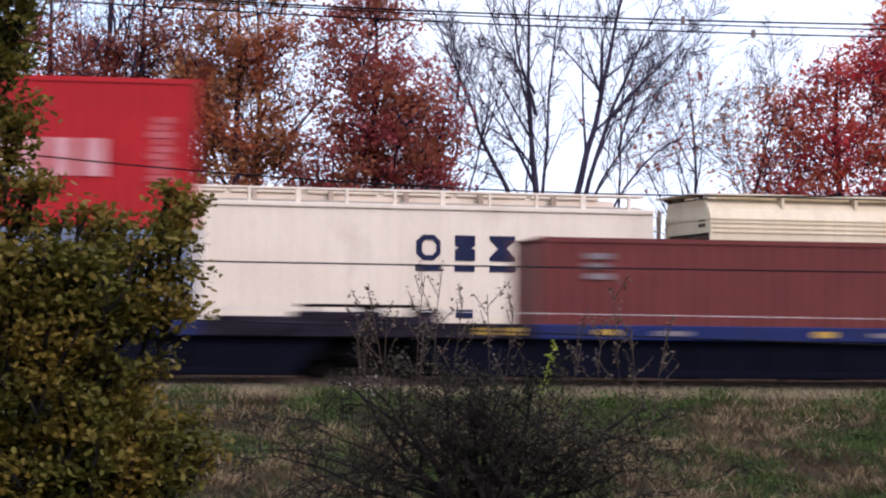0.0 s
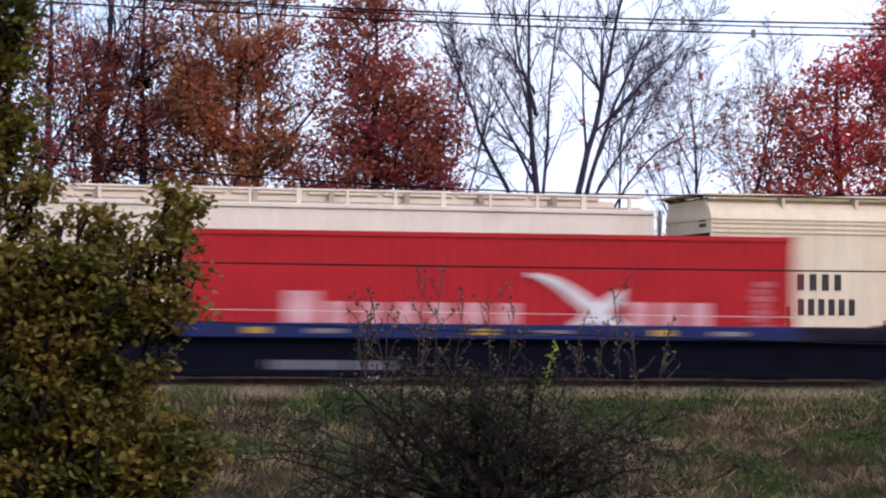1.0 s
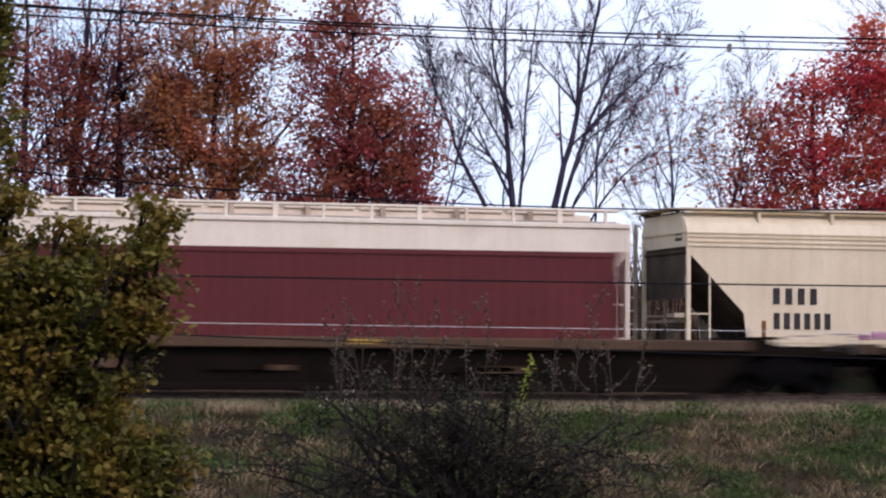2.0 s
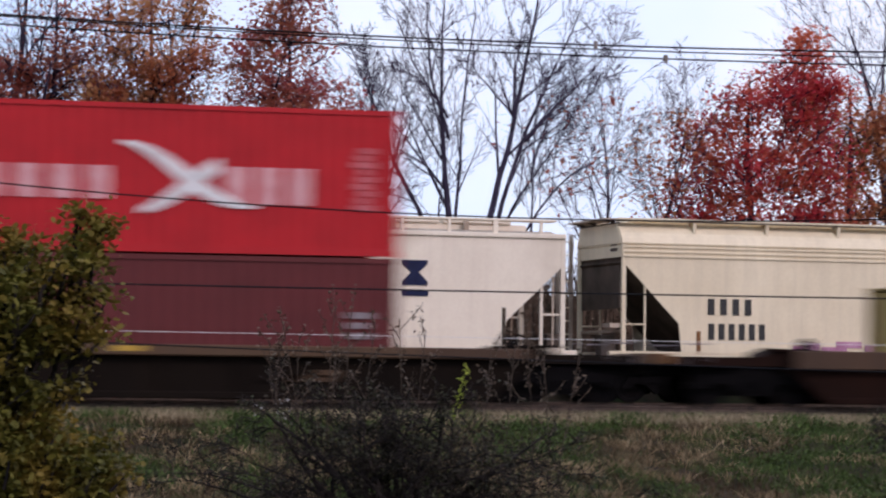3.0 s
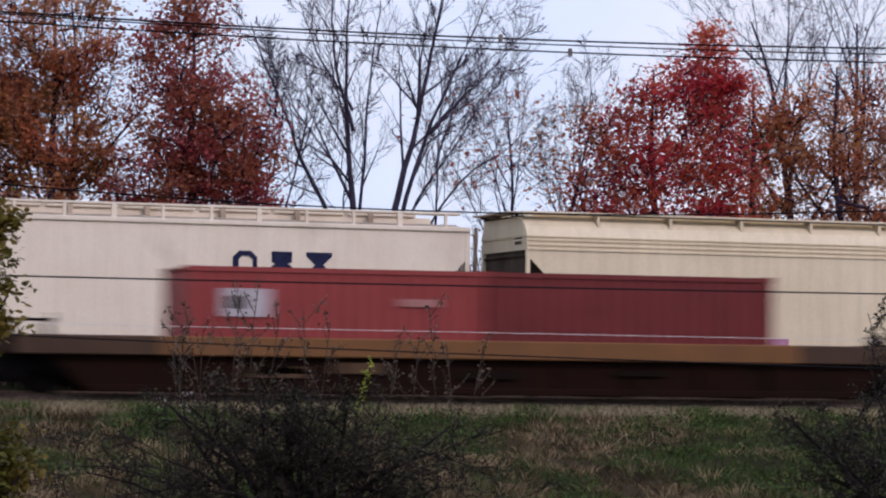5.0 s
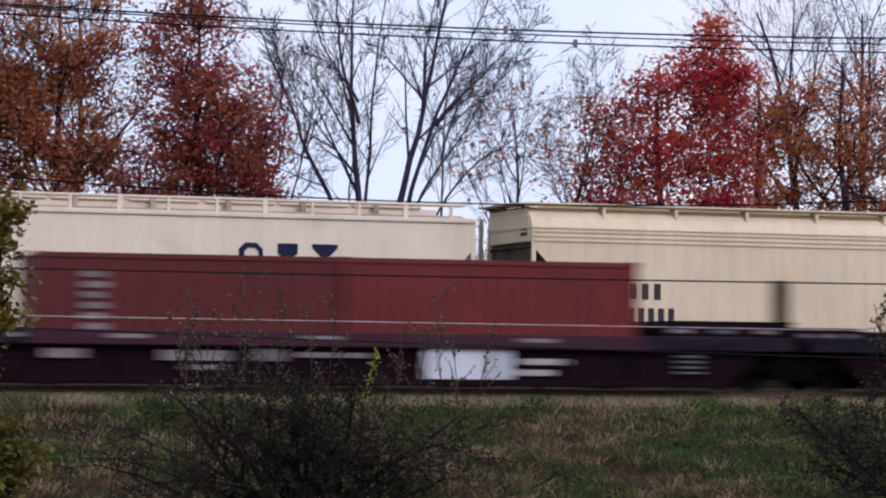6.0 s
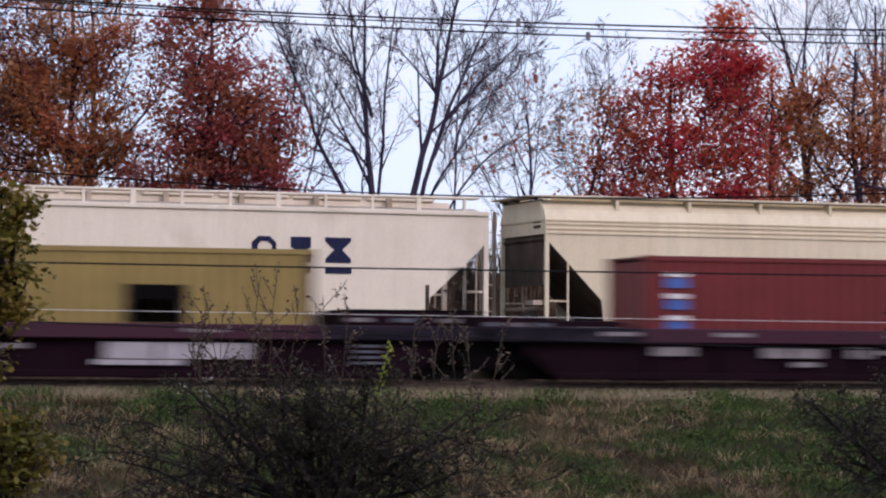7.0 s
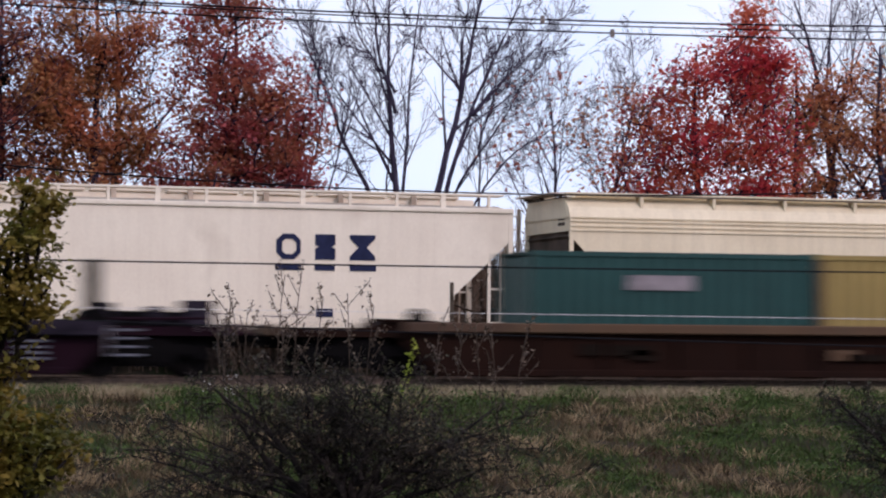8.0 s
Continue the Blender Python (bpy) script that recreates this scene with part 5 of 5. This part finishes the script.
build_scrub()
leafy_tree("oak_sapling", "olive green young oak on the near verge", 1.15, 24.0, 5.6,
           [(1.0, 2.95, 0.62, 0.34), (1.5, 3.22, 0.22, 0.22), (1.62, 2.96, 0.14, 0.14), (0.7, 2.6, 0.9, 0.36), (1.45, 2.7, 0.26, 0.12), (1.58, 2.42, 0.18, 0.08), (0.15, 2.75, 0.85, 0.5), (0.2, 2.2, 1.0, 0.4),
            (0.85, 2.2, 0.6, 0.32), (1.15, 2.4, 0.5, 0.24), (1.0, 2.0, 0.5, 0.22), (0.35, 1.7, 1.0, 0.36), (1.15, 1.95, 0.3, 0.12), (1.1, 1.3, 0.85, 0.32), (0.3, 1.15, 1.25, 0.46), (0.95, 0.9, 0.9, 0.4), (0.4, 0.55, 1.2, 0.4), (1.55, 1.15, 0.3, 0.26),
            (-0.1, 3.4, 0.55, 0.4), (-0.06, 4.0, 0.42, 0.42), (-0.06, 4.6, 0.4, 0.42), (-0.06, 5.1, 0.4, 0.4)],
           1150, 52, M_OAK, 41, leaf=0.056, gap=0.36, template=OAKLEAF, r=0.055, clump_r=0.085, wood=M_TWIG, holes=2.2)


def build_nest(x, y, z):
    """A ball of dead leaves and twigs wedged in a fork."""
    rs = np.random.RandomState(99)
    n = thing("nest", "dark ball of dead leaves and twigs in a bare fork", "nest", pose(x, y, z))
    d = rs.normal(size=(420, 3))
    d = d / np.linalg.norm(d, axis=1)[:, None] * (rs.uniform(0, 1, (420, 1)) ** 0.4) * np.array([0.26, 0.26, 0.22])
    tagged(part("leaf_ball", leaf_shape(d, 0.13, SIMPLE, rs), M_TWIG, n), kind="stuff")
    tw = Shape()
    for k in range(24):
        a = rs.normal(size=3)
        a /= np.linalg.norm(a)
        b = rs.normal(size=3) * 0.1
        tw.tube([tuple(-a * 0.3 + b), tuple(a * 0.32 + b)], 0.008, 3)
    part("twig_frame", tw, M_TWIG, n)


build_nest(7.95, WOODS_Y + 0.9, 8.33)


def build_bush(x, y, seed, stems, height, wide, leaves, label, deep=0.75, limbs=()):
    """Many stems fan out of one crown of roots into a ragged dome; wide is the spread sideways for each metre of height."""
    t = thing("bush", label, "bush", pose(x, y, ground_height(x, y) - 0.05))
    rng, rs = random.Random(seed), np.random.RandomState(seed)
    tubes, tips = [], []
    spec = dict(levels=3, kids=(6, 5, 4, 0), start=(0.25, 0.15, 0.1, 0.1), angle=(25, 75), ratio=0.55, wobble=0.21, lift=0.0, thin=0.006)
    for k in range(stems):
        a = 2 * math.pi * (k + rng.random()) / stems
        up = radians(rng.uniform(16, 90))
        root = (rng.gauss(0, 0.16), rng.gauss(0, 0.16), rng.uniform(0, 0.25))
        d = Vector((math.cos(a) * math.cos(up) * wide, math.sin(a) * math.cos(up) * deep, math.sin(up)))
        grow(tubes, tips, rng, root, d, height * d.length * rng.uniform(0.62, 0.98), rng.choice((0.02, 0.03, 0.045, 0.07)), 0, spec)
    for r, pts in limbs:
        limb(tubes, tips, rng, pts, r, -0.45, dict(spec, kids=(9, 5, 4, 0), ratio=0.42))
    part("branchwork", tubes_shape(tubes), M_TWIG, t)
    pick = [tips[i] for i in rs.randint(0, len(tips), leaves)]
    cs = np.array([tuple(p) for p in pick]) + rs.normal(0, 0.04, (leaves, 3))
    part("foliage", leaf_shape(cs, 0.066, SIMPLE, rs), M_BUSHLEAF, t)
    return t, tips


bush, bush_tips = build_bush(8.5, 38.0, 57, 28, 2.45, 1.6, 9000, "dark twiggy half-bare bush on the ditch bank",
                             limbs=[(0.06, [(0, 0.1), (-0.1, 0.6), (-0.35, 1.1), (-0.4, 1.45), (-0.6, 1.75)]), (0.05, [(0, 0.2), (-0.35, 0.9), (-0.75, 1.2), (-0.8, 1.6)]), (0.045, [(0.05, 0.3), (0.4, 0.95), (1.0, 1.05), (1.6, 1.2)]),
                                    (0.045, [(0.1, 0.3), (0.7, 0.85), (1.2, 0.75), (1.6, 0.35)]), (0.05, [(0, 0.3), (0.15, 1.2), (0.35, 2.1)]), (0.045, [(-0.1, 0.2), (-0.9, 0.75), (-1.7, 0.8)]), (0.05, [(0, 0.1), (-0.45, 0.5), (-0.5, 0.2)])])
build_bush(17.6, 37.5, 52, 24, 3.2, 0.62, 7500, "dark bare bush at the edge of the bank")


def build_bush_extras():
    """The one yellow-green sprig, and the tuft of pale seed fluff."""
    rs = np.random.RandomState(61)
    sprig = thing("sprig", "yellow green leafy sprig standing out of the bush", "plant", pose(9.15, 37.4, ground_height(9.15, 37.4)))
    pts = [Vector((0.0, 0, 0.0)), Vector((-0.02, 0, 1.2)), Vector((0.0, 0, 1.75)), Vector((0.14, 0, 2.25)), Vector((0.22, 0, 2.52))]
    part("stem", Shape().tube(pts, [0.012, 0.01, 0.008, 0.006, 0.004], 5), M_TWIG, sprig)
    cs = []
    for k in range(70):
        u = rs.uniform(0, 1) ** 0.8
        p = pts[2].lerp(pts[4], u)
        cs.append((p.x + rs.normal(0, 0.035), p.y + rs.normal(0, 0.03), p.z + rs.normal(0, 0.04)))
    part("foliage", leaf_shape(np.array(cs), 0.075, SIMPLE, rs), M_YELLOW, sprig)
    fluff = thing("seed_head", "pale fluffy seed heads on thin weed stalks", "weed", pose(7.05, 39.0, ground_height(7.05, 39.0)))
    st, cs = Shape(), []
    for k in range(7):
        x, y = rs.normal(0, 0.12), rs.normal(0, 0.1)
        h = rs.uniform(1.7, 2.05)
        st.tube([(x * 0.4, y * 0.4, 0), (x, y, h)], [0.008, 0.004], 4)
        cs += [(x + rs.normal(0, 0.03), y + rs.normal(0, 0.03), h + rs.normal(0, 0.05)) for _ in range(5)]
    part("stalk_tuft", st, M_TWIG, fluff)
    tagged(part("fluff", leaf_shape(np.array(cs), 0.06, SIMPLE, rs), M_WHITELEAF, fluff), kind="stuff")


def build_grass():
    rng = random.Random(71)

    def blades(n, y0, y1, hmin, hmax, keep, name, mat, label, lean=0.35, tuft=5):
        s = Shape()
        made = 0
        while made < n:
            x, y = rng.uniform(1.0, 24.0), rng.uniform(y0, y1)
            if x > y * 0.5 or x < y * 0.03 or not keep(x, y):
                continue
            for _ in range(tuft):
                px, py = x + rng.gauss(0, 0.09), y + rng.gauss(0, 0.09)
                z = ground_height(px, py) - 0.02
                h = rng.uniform(hmin, hmax)
                a = rng.uniform(0, math.pi)
                w = rng.uniform(0.005, 0.01)
                dx, dy = math.cos(a) * w, math.sin(a) * w
                lx, ly = rng.gauss(0, lean) * h, rng.gauss(0, lean) * h
                s.add([(px - dx, py - dy, z), (px + dx, py + dy, z), (px + lx * 0.4 + dx * 0.7, py + ly * 0.4 + dy * 0.7, z + h * 0.6), (px + lx * 0.4 - dx * 0.7, py + ly * 0.4 - dy * 0.7, z + h * 0.6), (px + lx, py + ly, z + h)],
                      [(0, 1, 2, 3), (3, 2, 4)])
                made += 1
        tagged(part(name, s, mat), label, "grass", kind="stuff")

    # lush green (+) and dead straw (-) stands on the bank: x, y, radius, strength
    stands = [(18.5, 45.5, 1.3, 0.8), (18.6, 48.1, 0.5, 0.8), (19.9, 44.4, 1.4, 0.7), (17.1, 46.2, 0.7, 0.6), (8.6, 50.2, 0.9, 0.7), (9.3, 44.0, 0.9, 0.6), (14.1, 50.9, 0.5, 0.8), (7.6, 44.6, 0.5, 0.6),
              (17.8, 48.3, 0.6, -0.8), (15.8, 47.9, 0.7, -0.7), (14.6, 47.0, 0.9, -0.7), (7.1, 48.0, 0.9, -0.8), (5.8, 44.0, 1.3, -0.8), (16.0, 44.4, 0.9, -0.7), (19.2, 49.4, 0.7, 0.5), (12.6, 45.5, 1.0, -0.4)]

    def patch(x, y):
        v = 0.5 * noise.noise((x * 0.4 + 4.0, y * 0.22, 1.7)) + 0.75 * noise.noise((x * 1.35, y * 0.5, 5.0)) + 0.4 * noise.noise((x * 3.1, y * 1.1, 9.0)) + 0.01 * (x - 11.5)
        return v + sum(k * math.exp(-((x - a) / r) ** 2 - ((y - b) / (1.6 * r)) ** 2) for a, b, r, k in stands)

    blades(36000, 40.5, 51.4, 0.06, 0.2, lambda x, y: patch(x, y) < -0.06 or rng.random() < 0.12, "dry_grass", M_STRAW, "dry straw-coloured grass over the bank", 0.75)
    blades(52000, 40.5, 51.3, 0.07, 0.2, lambda x, y: patch(x, y) > -0.2 or rng.random() < 0.1, "green_grass", M_GREEN, "low green grass in patches on the bank", 0.6)
    # bleached tussocks and low broad-leaved weeds
    rs = np.random.RandomState(77)
    s, cs = Shape(), []
    for _ in range(720):
        x, y = rng.uniform(2.0, 23.0), rng.uniform(40.6, 51.0)
        if x > y * 0.48:
            continue
        if patch(x, y) < 0.06 or rng.random() < 0.2:
            for _ in range(38):
                px, py = x + rng.gauss(0, 0.13), y + rng.gauss(0, 0.1)
                z, h, a = ground_height(px, py) - 0.02, rng.uniform(0.1, 0.27), rng.uniform(0, math.pi)
                w, lx, ly = rng.uniform(0.004, 0.008), rng.gauss(0, 0.4) * h + (px - x) * 1.2, rng.gauss(0, 0.5) * h
                dx, dy = math.cos(a) * w, math.sin(a) * w
                s.add([(px - dx, py - dy, z), (px + dx, py + dy, z), (px + lx * 0.5 + dx, py + ly * 0.5 + dy, z + h * 0.65), (px + lx * 0.5 - dx, py + ly * 0.5 - dy, z + h * 0.65), (px + lx, py + ly, z + h * rng.uniform(0.7, 1))],
                      [(0, 1, 2, 3), (3, 2, 4)])
        else:
            n = rng.randint(40, 110)
            sp = rng.uniform(0.12, 0.4)
            for _ in range(n):
                px, py = x + rng.gauss(0, sp), y + rng.gauss(0, sp)
                cs.append((px, py, ground_height(px, py) + rng.uniform(0.03, 0.22)))
    tagged(part("tussocks", s, M_TUSSOCK), "bleached dry grass tussocks on the bank", "grass", kind="stuff")
    tagged(part("broadleaf_weeds", leaf_shape(np.array(cs), 0.065, SIMPLE, rs), M_GREEN), "low green broad-leaved weeds on the bank", "weeds", kind="stuff")
    blades(14000, 50.9, 53.1, 0.1, 0.3, lambda x, y: noise.noise((x * 0.9, y * 0.5, 2.0)) < 0.18, "crest_grass", M_CREST, "short dry grass along the top of the bank", 0.6)
    blades(9000, 50.9, 53.1, 0.1, 0.32, lambda x, y: noise.noise((x * 0.9, y * 0.5, 2.0)) > 0.05, "crest_green_grass", M_GREEN, "green grass tufts along the top of the bank", 0.5)


def build_weeds():
    """Tall dead stalks with small seed heads that rise above the bush."""
    rng = random.Random(91)
    for k in range(3):
        w = thing("weed_stalk", "tall dry brown weed stalk with seed heads", "weed", pose(7.0 + 0.4 * k, 38.6, ground_height(7.0 + 0.4 * k, 38.6)), "dead weeds above the bush")
        rs = np.random.RandomState(92 + k)
        tubes, tips = [], []
        spec = dict(levels=1, kids=(7, 0), start=(0.55, 0), angle=(20, 50), ratio=0.2, wobble=0.04, lift=0.04, thin=0.006)
        grow(tubes, tips, random.Random(93 + k), (0, 0, 0), (rng.uniform(-0.1, 0.1), 0, 1), 2.9 + 0.25 * k, 0.012, 0, spec)
        part("stem", tubes_shape(tubes), M_DRYSTEM, w)
        pick = np.array([tuple(tips[i]) for i in rs.randint(0, len(tips), 110)]) + rs.normal(0, 0.025, (110, 3))
        tagged(part("seed_head", leaf_shape(pick, 0.06, SIMPLE, rs), M_SCRUB, w), kind="stuff")
        for j in range(4):
            x, y = rng.uniform(6.6, 11.0), rng.uniform(38.2, 39.6)
            copy_thing(w, pose(x, y, ground_height(x, y), 0, 0, rng.uniform(0, 360)) @ Matrix.Translation((0, 0, rng.uniform(-0.5, 0.05))))


build_bush_extras()
build_weeds()
build_grass()


# ---- overhead and fence wires in front of the line ----
def build_wire(label, pts, r, mat, insulators=()):
    """A wire through three places: x and z at y = 46, drawn as a smooth sagging curve."""
    w = thing("wire", label, "wire")
    (xa, za), (xb, zb), (xc, zc) = pts
    line = []
    for k in range(61):
        x = -25 + 70 * k / 60
        z = za * (x - xb) * (x - xc) / ((xa - xb) * (xa - xc)) + zb * (x - xa) * (x - xc) / ((xb - xa) * (xb - xc)) + zc * (x - xa) * (x - xb) / ((xc - xa) * (xc - xb))
        line.append((x, 46.0, z))
    part("strand", Shape().tube(line, r, 5), mat, w)
    for x in insulators:
        z = np.interp(x, [p[0] for p in line], [p[2] for p in line])
        part("clamp", Shape().block(x - 0.03, x + 0.03, 45.96, 46.04, z - 0.07, z + 0.07, 0.012), M_GLASS, w)
    return w


build_wire("dark overhead power line", [(4.34, 6.27), (11.77, 6.17), (19.82, 6.28)], 0.017, M_WIRE, (13.7,))
build_wire("dark overhead power line", [(4.34, 6.24), (11.77, 6.11), (19.82, 6.18)], 0.013, M_WIRE)
build_wire("dark overhead power line", [(4.35, 6.11), (11.78, 5.99), (19.82, 6.04)], 0.015, M_WIRE, (14.95,))
build_wire("dark sagging service line", [(3.02, 3.6), (7.42, 3.32), (13.13, 3.19)], 0.014, M_WIRE)
build_wire("dark line wire along the track", [(5.61, 1.95), (13.57, 1.94), (19.84, 1.95)], 0.015, M_WIRE)
build_wire("bright thin wire along the track", [(5.05, 1.19), (12.28, 1.16), (20.35, 1.13)], 0.005, M_PALEWIRE)
build_wire("dark low wire along the track", [(5.13, 1.0), (8.65, 0.9), (20.65, 0.64)], 0.013, M_WIRE)


def motions():
    for ob, s, y, z in MOVERS:
        walk(ob, [(t, pose(s - SPEED * t + (CHECK if t > 3.75 else 0.0), y, z)) for t in (k / 10 for k in range(81))])


motions()
